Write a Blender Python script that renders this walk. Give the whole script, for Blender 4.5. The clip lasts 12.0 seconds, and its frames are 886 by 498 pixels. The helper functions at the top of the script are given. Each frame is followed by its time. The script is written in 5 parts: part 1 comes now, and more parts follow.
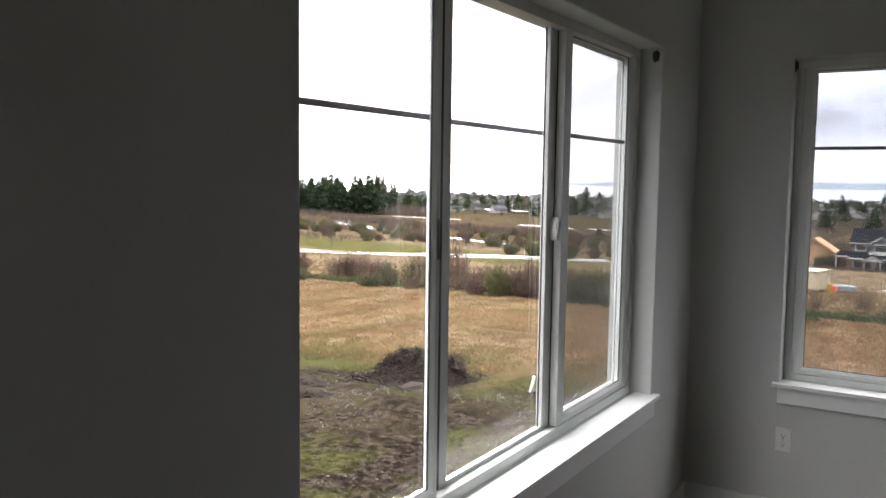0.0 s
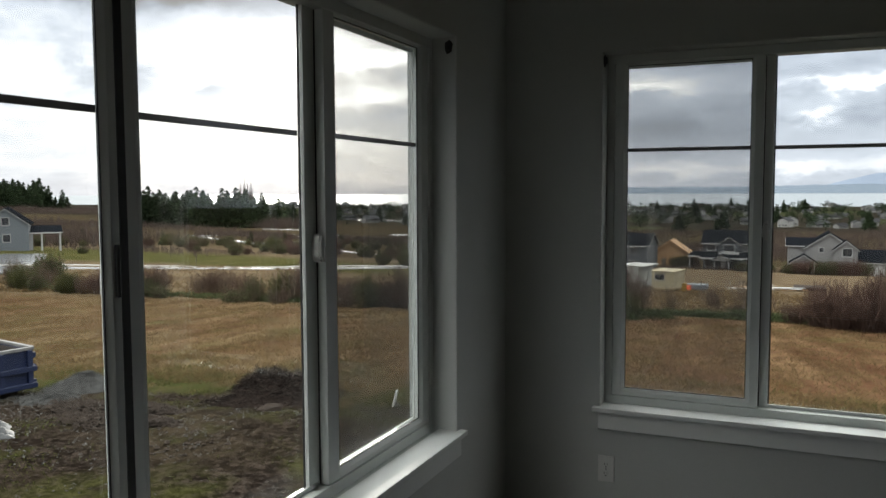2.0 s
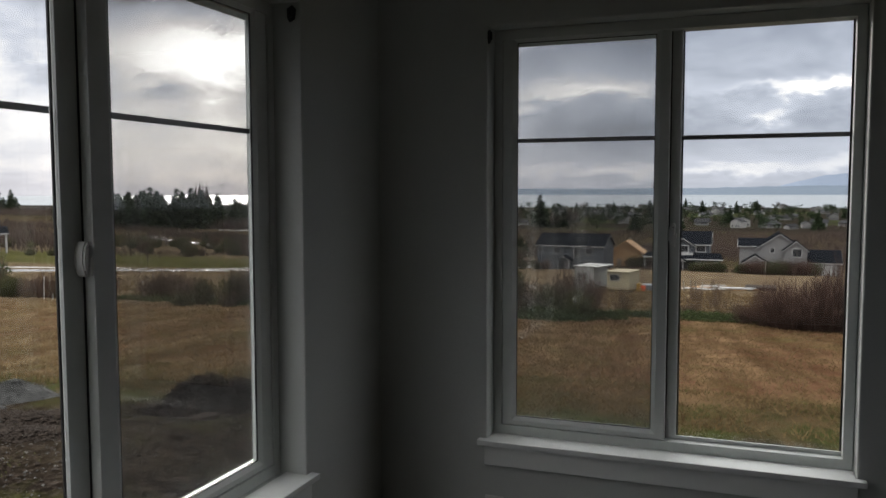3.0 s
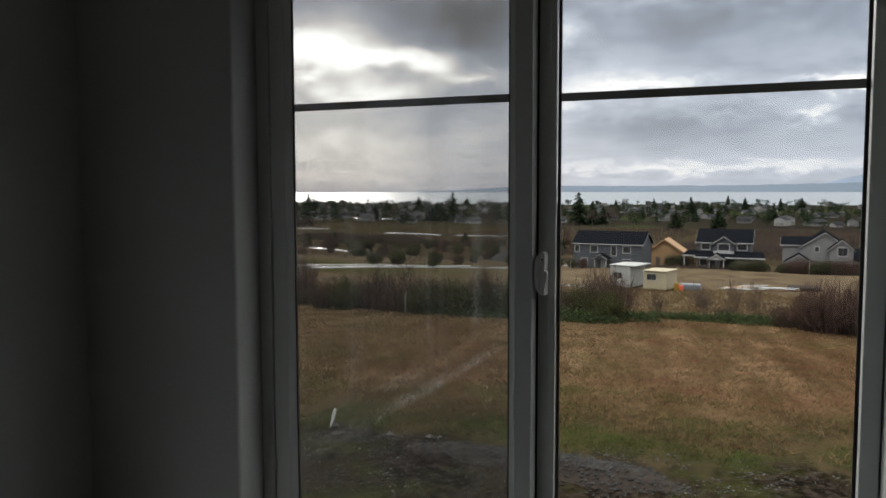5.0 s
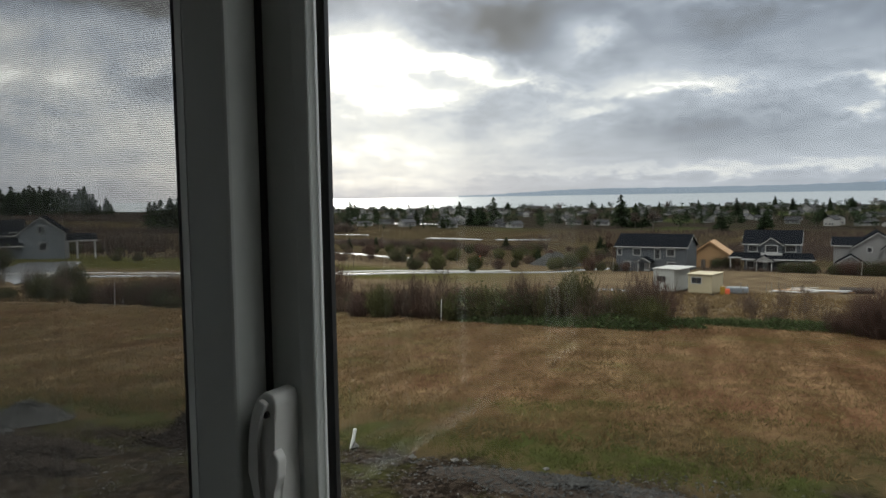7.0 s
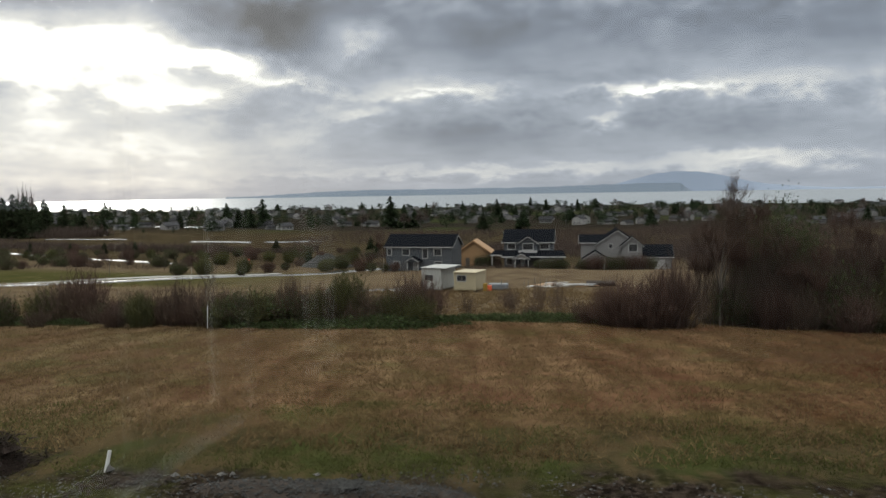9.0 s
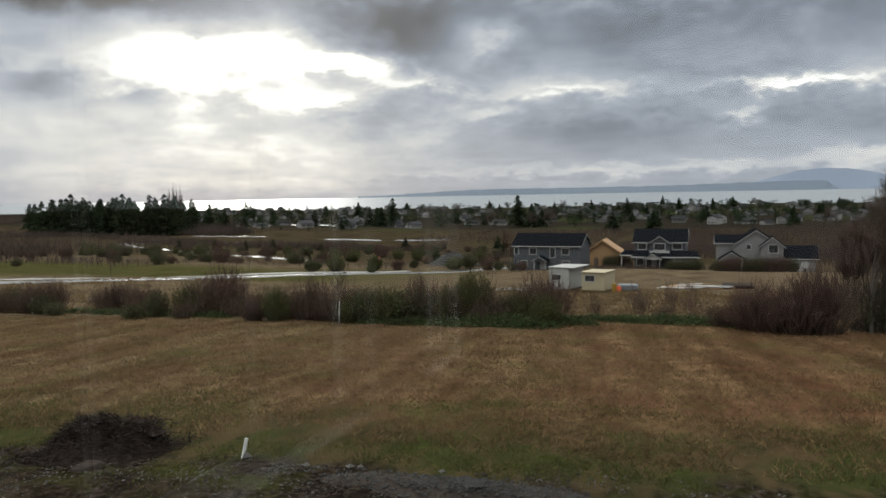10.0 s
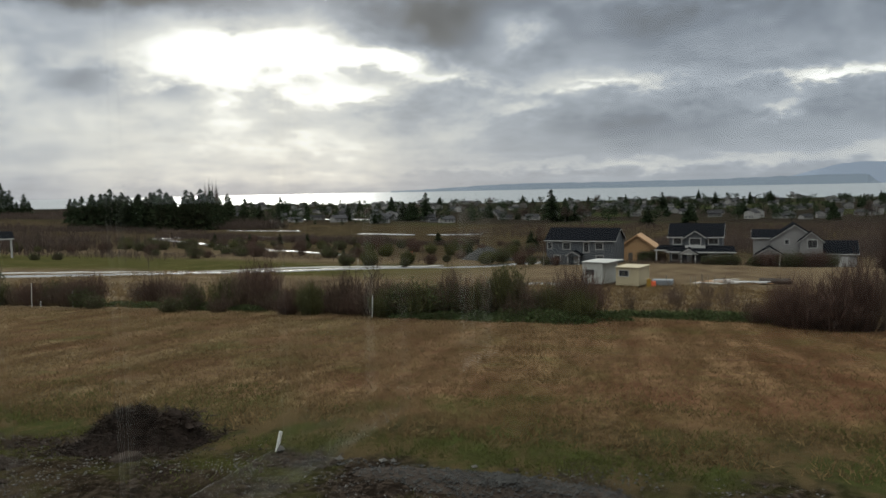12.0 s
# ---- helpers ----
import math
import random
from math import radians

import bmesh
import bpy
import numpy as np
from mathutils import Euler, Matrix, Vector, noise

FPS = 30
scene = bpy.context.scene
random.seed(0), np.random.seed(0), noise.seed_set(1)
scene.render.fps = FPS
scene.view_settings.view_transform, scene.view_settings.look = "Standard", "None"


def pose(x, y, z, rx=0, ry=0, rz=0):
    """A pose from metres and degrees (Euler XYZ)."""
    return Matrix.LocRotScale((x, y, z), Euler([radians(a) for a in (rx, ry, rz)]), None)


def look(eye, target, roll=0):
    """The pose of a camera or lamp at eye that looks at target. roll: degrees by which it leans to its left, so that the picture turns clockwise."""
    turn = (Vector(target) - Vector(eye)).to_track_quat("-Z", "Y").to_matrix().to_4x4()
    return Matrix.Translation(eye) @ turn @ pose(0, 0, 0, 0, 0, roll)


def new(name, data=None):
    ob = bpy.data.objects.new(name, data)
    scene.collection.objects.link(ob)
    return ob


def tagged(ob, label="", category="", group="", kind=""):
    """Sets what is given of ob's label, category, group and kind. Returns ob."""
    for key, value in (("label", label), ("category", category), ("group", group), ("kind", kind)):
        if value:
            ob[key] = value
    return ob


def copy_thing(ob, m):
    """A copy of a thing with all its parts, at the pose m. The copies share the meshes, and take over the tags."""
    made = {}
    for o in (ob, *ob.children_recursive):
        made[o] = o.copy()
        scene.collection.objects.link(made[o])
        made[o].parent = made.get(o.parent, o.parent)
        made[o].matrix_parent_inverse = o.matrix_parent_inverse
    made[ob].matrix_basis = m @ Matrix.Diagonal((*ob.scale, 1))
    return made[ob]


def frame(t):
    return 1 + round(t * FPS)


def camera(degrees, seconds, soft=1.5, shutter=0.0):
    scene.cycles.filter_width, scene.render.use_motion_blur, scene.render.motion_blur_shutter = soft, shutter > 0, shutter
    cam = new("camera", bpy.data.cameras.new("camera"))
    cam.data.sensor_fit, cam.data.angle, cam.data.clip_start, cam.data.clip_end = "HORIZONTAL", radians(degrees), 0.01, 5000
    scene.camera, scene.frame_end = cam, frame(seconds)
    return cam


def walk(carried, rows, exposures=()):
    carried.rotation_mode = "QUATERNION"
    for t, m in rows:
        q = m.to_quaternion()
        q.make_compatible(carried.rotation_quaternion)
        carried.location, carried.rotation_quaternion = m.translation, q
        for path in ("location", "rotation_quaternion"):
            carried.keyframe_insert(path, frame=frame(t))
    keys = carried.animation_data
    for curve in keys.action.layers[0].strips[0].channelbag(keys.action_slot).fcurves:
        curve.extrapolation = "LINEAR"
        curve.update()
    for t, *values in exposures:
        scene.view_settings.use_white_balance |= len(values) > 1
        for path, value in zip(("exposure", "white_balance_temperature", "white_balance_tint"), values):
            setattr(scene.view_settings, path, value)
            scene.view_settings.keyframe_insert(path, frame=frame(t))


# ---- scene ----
# ---- the camera and its walk ----
cam = camera(57.3, 12.0)
PATH = [
    (0.0, (1.073, -3.954, 1.589), (0.007, -2.27, 1.416), 0.8),
    (0.5, (1.153, -3.871, 1.592), (0.142, -2.154, 1.426), 0.5),
    (1.0, (1.216, -3.775, 1.574), (0.278, -2.017, 1.408), 0.3),
    (1.5, (1.171, -3.595, 1.58), (0.328, -1.789, 1.413), 0.5),
    (2.0, (1.155, -3.36, 1.589), (0.363, -1.53, 1.442), -0.2),
    (2.5, (1.223, -3.078, 1.596), (0.449, -1.24, 1.451), -0.1),
    (3.0, (1.289, -2.768, 1.573), (0.59, -0.9, 1.428), -0.1),
    (3.5, (1.41, -2.405, 1.586), (0.79, -0.509, 1.453), -0.2),
    (5.5, (1.486, -1.053, 1.577), (0.666, 0.765, 1.423), -0.2),
    (6.0, (1.424, -0.737, 1.574), (0.615, 1.086, 1.427), -0.6),
    (6.5, (1.408, -0.476, 1.580), (0.540, 1.321, 1.444), -0.5),
    (7.0, (1.368, -0.296, 1.578), (0.488, 1.494, 1.439), -1.0),
    (7.5, (1.309, -0.199, 1.580), (0.622, 1.674, 1.433), -1.3),
    (9.5, (1.447, -0.22, 1.615), (1.104, 1.745, 1.47), -0.9),
    (10.0, (1.41, -0.12, 1.595), (0.758, 1.765, 1.453), -1.1),
    (10.5, (1.362, -0.036, 1.563), (0.423, 1.725, 1.430), -1.7),
    (11.0, (1.354, -0.03, 1.556), (0.225, 1.615, 1.418), -2.3),
    (11.5, (1.385, -0.047, 1.587), (0.350, 1.658, 1.443), -2.1),
    (12.0, (1.405, -0.1, 1.604), (0.677, 1.756, 1.450), -1.2),
]
EXPOSURES = [(0.0, 2.2, 6500, 18), (0.5, 2.2, 6500, 15), (1.0, 1.42, 6500, 12), (1.5, 0.82, 6500, 11), (2.0, 0.76, 6500, 8), (2.5, 0.74, 6500, 9), (3.0, 0.45, 6500, 13), (3.5, 0.65, 6500, 14), (5.5, 0.25, 6500, 9), (6.5, 0.18, 6500, 7), (7.5, 0.1, 6500, 8), (9.5, -0.1, 6500, 9), (10.5, -0.1, 6500, 8), (11.2, -0.5, 6500, 5), (11.6, -0.5, 6500, 5), (12.0, -0.2, 6500, 7)]
walk(cam, [(t, look(e, a, r)) for t, e, a, r in PATH], EXPOSURES)

# ---- sky, sun ----
SUN_AZ, SUN_EL = 34.0, 16.0  # degrees left of +y, above the horizon


class Nodes:
    """Small helper that wires shader nodes by value."""

    def __init__(self, tree):
        self.t = tree
        tree.nodes.clear()

    def n(self, kind, **props):
        node = self.t.nodes.new(kind)
        for k, v in props.items():
            if k == "op":
                node.operation = v
            elif k == "blend":
                node.blend_type = v
        return node

    def put(self, sock, v):
        if hasattr(v, "is_output"):
            self.t.links.new(v, sock)
        else:
            sock.default_value = v

    def math(self, op, a, b=0.0, c=0.0):
        m = self.n("ShaderNodeMath", op=op)
        for s, v in zip(m.inputs, (a, b, c)):
            self.put(s, v)
        return m.outputs[0]

    def mix(self, f, a, b, blend="MIX"):
        m = self.n("ShaderNodeMixRGB", blend=blend)
        for s, v in zip(m.inputs, (f, a, b)):
            self.put(s, (*v, 1) if isinstance(v, tuple) and len(v) == 3 else v)
        return m.outputs[0]

    def noise(self, vec, scale, detail=4.0, rough=0.55, warp=0.0):
        m = self.n("ShaderNodeTexNoise")
        if vec is not None:
            self.put(m.inputs["Vector"], vec)
        m.inputs["Scale"].default_value = scale
        m.inputs["Detail"].default_value = detail
        m.inputs["Roughness"].default_value = rough
        m.inputs["Distortion"].default_value = warp
        return m.outputs[0]

    def ramp(self, f, stops, ease="LINEAR"):
        r = self.n("ShaderNodeValToRGB")
        r.color_ramp.interpolation = ease
        el = r.color_ramp.elements
        while len(el) < len(stops):
            el.new(0.5)
        for e, (p, c) in zip(el, stops):
            e.position = p
            e.color = (*c, 1) if isinstance(c, tuple) else (c, c, c, 1)
        self.put(r.inputs[0], f)
        return r.outputs[0]


def build_sky():
    world = bpy.data.worlds.new("overcast_sky")
    scene.world = world
    world.use_nodes = True
    k = Nodes(world.node_tree)
    m = k.math
    d = k.n("ShaderNodeTexCoord").outputs["Generated"]
    sep = k.n("ShaderNodeSeparateXYZ")
    k.put(sep.inputs[0], d)
    x, y, z = sep.outputs
    az = m("MULTIPLY", m("ARCTAN2", m("MULTIPLY", x, -1.0), y), 57.2958)
    el = m("MULTIPLY", m("ARCSINE", z), 57.2958)
    # cloud layer: direction cast onto a flat deck
    zz = m("ADD", m("MAXIMUM", z, 0.0), 0.10)
    comb = k.n("ShaderNodeCombineXYZ")
    k.put(comb.inputs[0], m("DIVIDE", x, zz))
    k.put(comb.inputs[1], m("DIVIDE", y, zz))
    deck = comb.outputs[0]
    big = k.noise(deck, 0.42, 3.0, 0.5, 0.4)
    mid = k.noise(deck, 1.25, 6.0, 0.58, 0.5)
    ang = k.n("ShaderNodeCombineXYZ")
    k.put(ang.inputs[0], m("MULTIPLY", az, 0.070))
    k.put(ang.inputs[1], m("MULTIPLY", m("POWER", m("MAXIMUM", m("ADD", el, 1.0), 0.0), 0.85), 0.22))
    wisp = k.noise(ang.outputs[0], 1.7, 8.0, 0.60, 0.25)
    edge = k.noise(ang.outputs[0], 4.6, 6.0, 0.62, 0.2)
    jit = m("MULTIPLY", m("SUBTRACT", wisp, 0.5), 7.0)
    jit2 = m("MULTIPLY", m("SUBTRACT", edge, 0.5), 3.2)

    def blob(a0, e0, wa, we, amount):
        u = m("DIVIDE", m("ADD", m("SUBTRACT", az, a0), jit), wa)
        v = m("DIVIDE", m("ADD", m("SUBTRACT", el, e0), jit2), we)
        q = m("ADD", m("MULTIPLY", u, u), m("MULTIPLY", v, v))
        return m("MULTIPLY", m("POWER", 2.71828, m("MULTIPLY", q, -1.0)), amount)

    v = m("ADD", 0.50, m("MULTIPLY", m("SUBTRACT", big, 0.5), 0.22))
    v = m("ADD", v, m("MULTIPLY", m("SUBTRACT", mid, 0.5), 0.12))
    calm = m("MINIMUM", m("ADD", 0.30, m("MULTIPLY", m("MAXIMUM", el, 0.0), 0.11)), 1.0)
    v = m("ADD", v, m("MULTIPLY", m("MULTIPLY", m("SUBTRACT", wisp, 0.5), 0.50), calm))
    v = m("ADD", v, m("MULTIPLY", m("MULTIPLY", m("SUBTRACT", edge, 0.5), 0.30), calm))
    for b in ((36, 8.7, 6.6, 2.5, 0.32), (30, 9.6, 4.5, 1.5, 0.26), (25, 8.7, 3.4, 0.8, 0.28), (20.5, 7.6, 3.2, 0.6, 0.24), (27, 6.5, 3.4, 0.7, 0.18),
              (50, 7.0, 8.0, 5.0, 0.04), (36, 7.2, 14.0, 4.6, 0.13), (45, 12.8, 9.0, 1.1, -0.50), (45, 7.2, 2.4, 0.8, -0.22), (39.5, 6.4, 1.8, 0.6, -0.14), (35.5, 10.6, 1.2, 0.5, -0.14),
              (20.5, 11.8, 8.0, 1.9, -0.27), (21.5, 9.9, 2.8, 1.0, -0.16), (16.5, 10.8, 1.7, 1.4, 0.30), (5, 10.9, 9.0, 2.0, -0.18), (-12, 11.0, 8.0, 2.4, -0.16),
              (-4.5, 6.6, 5.0, 0.45, 0.30), (10, 6.9, 6.0, 0.6, 0.20), (-14, 6.6, 6.0, 1.2, 0.20), (16, 5.3, 1.8, 0.5, 0.18), (-0.8, 4.7, 1.4, 0.5, 0.22), (6, 4.0, 14.0, 1.2, -0.08),
              (4, 1.3, 17.0, 0.42, 0.14), (-11, 1.9, 7.0, 0.5, 0.20), (35, 2.6, 15.0, 2.6, 0.19), (62, 8.0, 8.0, 5.0, 0.20), (58, 3.4, 6.0, 1.6, -0.10)):
        v = m("ADD", v, blob(*b))
    v = m("ADD", 0.56, m("MULTIPLY", m("SUBTRACT", v, 0.52), 1.18))
    west = m("MULTIPLY", m("MINIMUM", m("MAXIMUM", m("DIVIDE", m("SUBTRACT", az, 62.0), 25.0), 0.0), 1.0), 0.10)
    v = m("ADD", v, west)
    up = m("MINIMUM", m("MAXIMUM", m("DIVIDE", m("SUBTRACT", el, 15.0), 30.0), 0.0), 1.0)
    v = m("ADD", v, m("MULTIPLY", up, 0.66))
    cloud = k.ramp(v, [(0.0, (0.10, 0.105, 0.12)), (0.20, (0.175, 0.185, 0.205)), (0.40, (0.285, 0.318, 0.385)), (0.60, (0.49, 0.53, 0.61)),
                       (0.82, (0.93, 0.92, 0.90)), (1.0, (1.08, 1.08, 1.06))])
    glow = m("ADD", 1.0, m("MULTIPLY", m("MAXIMUM", m("SUBTRACT", v, 0.78), 0.0), 3.2))
    cloud = k.mix(1.0, cloud, glow, "MULTIPLY")
    sky = k.n("ShaderNodeTexSky")
    sky.sky_type, sky.sun_disc = "NISHITA", False
    sky.sun_elevation, sky.sun_rotation = radians(SUN_EL), radians(-SUN_AZ)
    clear = k.mix(1.0, sky.outputs[0], (0.09, 0.09, 0.09), "MULTIPLY")
    col = k.mix(0.965, clear, cloud)
    bg = k.n("ShaderNodeBackground")
    k.put(bg.inputs[0], col)
    bg.inputs[1].default_value = 1.0
    out = k.n("ShaderNodeOutputWorld")
    k.put(out.inputs[0], bg.outputs[0])


build_sky()
sun = new("sun", bpy.data.lights.new("sun", "SUN"))
sun.data.energy, sun.data.angle, sun.data.color = 1.0, radians(14), (1.0, 0.94, 0.86)
a, e = radians(SUN_AZ), radians(SUN_EL)
sun.matrix_world = look((0, 0, 30), (math.sin(a) * math.cos(e), -math.cos(a) * math.cos(e), 30 - math.sin(e)))


# ---- materials ----
def mat(name, c1, c2=None, scale=6.0, rough=0.6, bump=0.15, metal=0.0, vary=0.0, island=0.0, fine=9.0, coords="Object", stripes=0.0, spec=0.5, thin=0.0):
    """A two-scale surface: colour runs from c1 to c2 by coarse and fine noise. vary: by object; island: by loose piece; stripes: boards per metre."""
    c2 = c2 or tuple(v * 0.8 for v in c1)
    mt = bpy.data.materials.new(name)
    mt.use_nodes = True
    k = Nodes(mt.node_tree)
    m = k.math
    vec = k.n("ShaderNodeTexCoord").outputs[coords]
    n1, n2 = k.noise(vec, scale), k.noise(vec, scale * fine, 3.0)
    f = m("ADD", m("MULTIPLY", n1, 0.65), m("MULTIPLY", n2, 0.35))
    f = k.ramp(f, [(0.32, 0.0), (0.68, 1.0)])
    col = k.mix(f, c1, c2)
    if vary:
        rnd = k.n("ShaderNodeObjectInfo").outputs["Random"]
        g = m("ADD", 1.0 - vary / 2, m("MULTIPLY", rnd, vary))
        col = k.mix(1.0, col, g, "MULTIPLY")
    if island:
        rnd = k.n("ShaderNodeNewGeometry").outputs["Random Per Island"]
        g = m("ADD", 1.0 - island / 2, m("MULTIPLY", rnd, island))
        col = k.mix(1.0, col, g, "MULTIPLY")
    p = k.n("ShaderNodeBsdfPrincipled")
    k.put(p.inputs["Base Color"], col)
    k.put(p.inputs["Roughness"], m("ADD", rough - 0.08, m("MULTIPLY", n2, 0.16)))
    p.inputs["Metallic"].default_value = metal
    p.inputs["Specular IOR Level"].default_value = spec
    h = f
    if stripes:
        sep = k.n("ShaderNodeSeparateXYZ")
        k.put(sep.inputs[0], vec)
        h = m("ADD", m("MULTIPLY", m("FRACT", m("MULTIPLY", sep.outputs[2], stripes)), 2.0), m("MULTIPLY", f, 0.3))
    if bump:
        b = k.n("ShaderNodeBump")
        b.inputs["Strength"].default_value = bump
        b.inputs["Distance"].default_value = 0.02
        k.put(b.inputs["Height"], h)
        k.put(p.inputs["Normal"], b.outputs[0])
    out = k.n("ShaderNodeOutputMaterial")
    last = p.outputs[0]
    if thin:
        tl, mx = k.n("ShaderNodeBsdfTranslucent"), k.n("ShaderNodeMixShader")
        k.put(tl.inputs[0], col)
        k.put(mx.inputs[0], thin)
        k.put(mx.inputs[1], last)
        k.put(mx.inputs[2], tl.outputs[0])
        last = mx.outputs[0]
    k.put(out.inputs[0], last)
    return mt


def glass_mat(name, tint, base, rough=0.0):
    mt = bpy.data.materials.new(name)
    mt.use_nodes = True
    k = Nodes(mt.node_tree)
    tr = k.n("ShaderNodeBsdfTransparent")
    tr.inputs[0].default_value = (*tint, 1)
    gl = k.n("ShaderNodeBsdfGlossy")
    gl.inputs["Roughness"].default_value = rough
    lw = k.n("ShaderNodeLayerWeight")
    lw.inputs[0].default_value = 0.5
    gloss = k.math("ADD", base, k.math("MULTIPLY", k.math("POWER", lw.outputs["Facing"], 5.0), 0.9))
    mx = k.n("ShaderNodeMixShader")
    k.put(mx.inputs[0], gloss)
    k.put(mx.inputs[1], tr.outputs[0])
    k.put(mx.inputs[2], gl.outputs[0])
    out = k.n("ShaderNodeOutputMaterial")
    k.put(out.inputs[0], mx.outputs[0])
    return mt


def screen_mat():
    """Fibreglass insect mesh: dark threads on a fine grid, open between."""
    mt = bpy.data.materials.new("insect_mesh")
    mt.use_nodes = True
    k = Nodes(mt.node_tree)
    m = k.math
    sep = k.n("ShaderNodeSeparateXYZ")
    k.put(sep.inputs[0], k.n("ShaderNodeTexCoord").outputs["Object"])

    def thread(sock):
        return m("LESS_THAN", m("FRACT", m("MULTIPLY", sock, 640.0)), 0.20)

    f = m("ADD", 0.15, m("MULTIPLY", m("MAXIMUM", thread(sep.outputs[0]), thread(sep.outputs[2])), 0.42))
    tr, df = k.n("ShaderNodeBsdfTransparent"), k.n("ShaderNodeBsdfDiffuse")
    df.inputs[0].default_value = (0.12, 0.125, 0.13, 1)
    mx = k.n("ShaderNodeMixShader")
    k.put(mx.inputs[0], f)
    k.put(mx.inputs[1], tr.outputs[0])
    k.put(mx.inputs[2], df.outputs[0])
    out = k.n("ShaderNodeOutputMaterial")
    k.put(out.inputs[0], mx.outputs[0])
    return mt


def ground_mat():
    mt = bpy.data.materials.new("field_ground")
    mt.use_nodes = True
    k = Nodes(mt.node_tree)
    m = k.math
    vec = k.n("ShaderNodeTexCoord").outputs["Object"]
    sep = k.n("ShaderNodeSeparateXYZ")
    k.put(sep.inputs[0], vec)
    x, y = sep.outputs[0], sep.outputs[1]
    wide = k.n("ShaderNodeCombineXYZ")
    k.put(wide.inputs[0], m("MULTIPLY", x, 1.15))
    k.put(wide.inputs[1], m("ADD", m("MULTIPLY", y, 0.62), m("MULTIPLY", x, 0.2)))
    wv = wide.outputs[0]
    n1, n2, n3 = k.noise(wv, 0.18, 4.0, 0.6, 0.3), k.noise(wv, 0.9, 5.0, 0.65), k.noise(vec, 7.0, 5.0, 0.7)
    # near zone: mud and gravel by the house, a green strip, then the mown brown field
    yy = m("ADD", y, m("MULTIPLY", m("SUBTRACT", n1, 0.5), 4.0))
    yy = m("ADD", yy, m("MULTIPLY", m("SUBTRACT", n2, 0.5), 4.0))
    yy = m("SUBTRACT", yy, m("MULTIPLY", m("MAXIMUM", x, -3.0), 0.12))
    n4 = k.noise(wv, 2.6, 4.0, 0.6, 0.6)
    mud = k.mix(k.ramp(n3, [(0.44, 0.0), (0.60, 1.0)]), (0.0065, 0.0050, 0.0039), (0.0378, 0.0290, 0.0231))
    mud = k.mix(k.ramp(k.noise(vec, 0.28, 5.0, 0.6), [(0.45, 0.0), (0.62, 0.8)]), mud, (0.0340, 0.0262, 0.0170))
    mud = k.mix(k.ramp(n4, [(0.35, 0.8), (0.52, 0.0)]), mud, (0.0078, 0.0057, 0.0044))
    moss = k.mix(k.ramp(n3, [(0.3, 0.0), (0.7, 1.0)]), (0.0148, 0.0158, 0.0050), (0.0470, 0.0475, 0.0159))
    mud = k.mix(k.ramp(k.noise(vec, 0.5, 5.0, 0.6), [(0.50, 0.0), (0.64, 0.8)]), mud, moss)
    grn = k.mix(k.ramp(n3, [(0.42, 0.0), (0.58, 1.0)]), (0.0149, 0.0141, 0.0068), (0.0447, 0.0390, 0.0185))
    grn = k.mix(k.ramp(n4, [(0.44, 0.0), (0.62, 0.8)]), grn, (0.0487, 0.0376, 0.0194))
    grn = k.mix(k.ramp(k.noise(wv, 0.34, 4.0, 0.65), [(0.45, 0.0), (0.58, 0.8)]), grn, (0.0330, 0.0410, 0.0125))
    grn = k.mix(k.ramp(n2, [(0.49, 0.0), (0.58, 0.85)]), grn, (0.058, 0.042, 0.022))
    n5, n6 = k.noise(vec, 1.5, 5.0, 0.7, 0.2), k.noise(vec, 18.0, 3.0, 0.7)
    brn = k.mix(k.ramp(n5, [(0.36, 0.0), (0.62, 1.0)]), (0.0470, 0.0275, 0.0160), (0.1450, 0.0990, 0.0540))
    brn = k.mix(k.ramp(n3, [(0.47, 0.0), (0.62, 0.75)]), brn, (0.2000, 0.1470, 0.0850))
    brn = k.mix(k.ramp(k.noise(vec, 4.2, 4.0, 0.65), [(0.38, 0.75), (0.48, 0.0)]), brn, (0.0400, 0.0235, 0.0145))
    brn = k.mix(k.ramp(n6, [(0.38, 0.55), (0.50, 0.0)]), brn, (0.0330, 0.0200, 0.0125))
    brn = k.mix(k.ramp(n1, [(0.42, 0.60), (0.56, 0.0)]), brn, (0.0800, 0.0400, 0.0245))
    brn = k.mix(k.ramp(k.noise(vec, 0.35, 4.0, 0.6), [(0.52, 0.0), (0.66, 0.6)]), brn, (0.0600, 0.0620, 0.0230))
    swath = k.n("ShaderNodeCombineXYZ")
    k.put(swath.inputs[0], m("ADD", m("MULTIPLY", x, 0.72), m("MULTIPLY", y, 0.10)))
    k.put(swath.inputs[1], m("ADD", m("MULTIPLY", y, 0.09), m("MULTIPLY", x, -0.02)))
    tone = k.ramp(k.noise(swath.outputs[0], 1.0, 4.0, 0.6, 0.3), [(0.36, (0.66, 0.60, 0.56)), (0.5, (0.98, 0.96, 0.94)), (0.64, (1.32, 1.32, 1.28))])
    brn = k.mix(1.0, brn, tone, "MULTIPLY")
    # cloud shade put into the grass colour: darker and redder towards +x
    shade_tone = k.ramp(m("DIVIDE", m("ADD", m("ADD", x, 20.0), m("MULTIPLY", m("SUBTRACT", n1, 0.5), 12.0)), 60.0), [(0.05, (0.84, 0.90, 0.92)), (0.35, (0.95, 0.88, 0.88)), (0.55, (0.60, 0.49, 0.45))])
    brn = k.mix(1.0, brn, shade_tone, "MULTIPLY")
    col = k.mix(k.ramp(m("DIVIDE", yy, 40.0), [(0.305, 0.0), (0.335, 1.0)]), mud, grn)
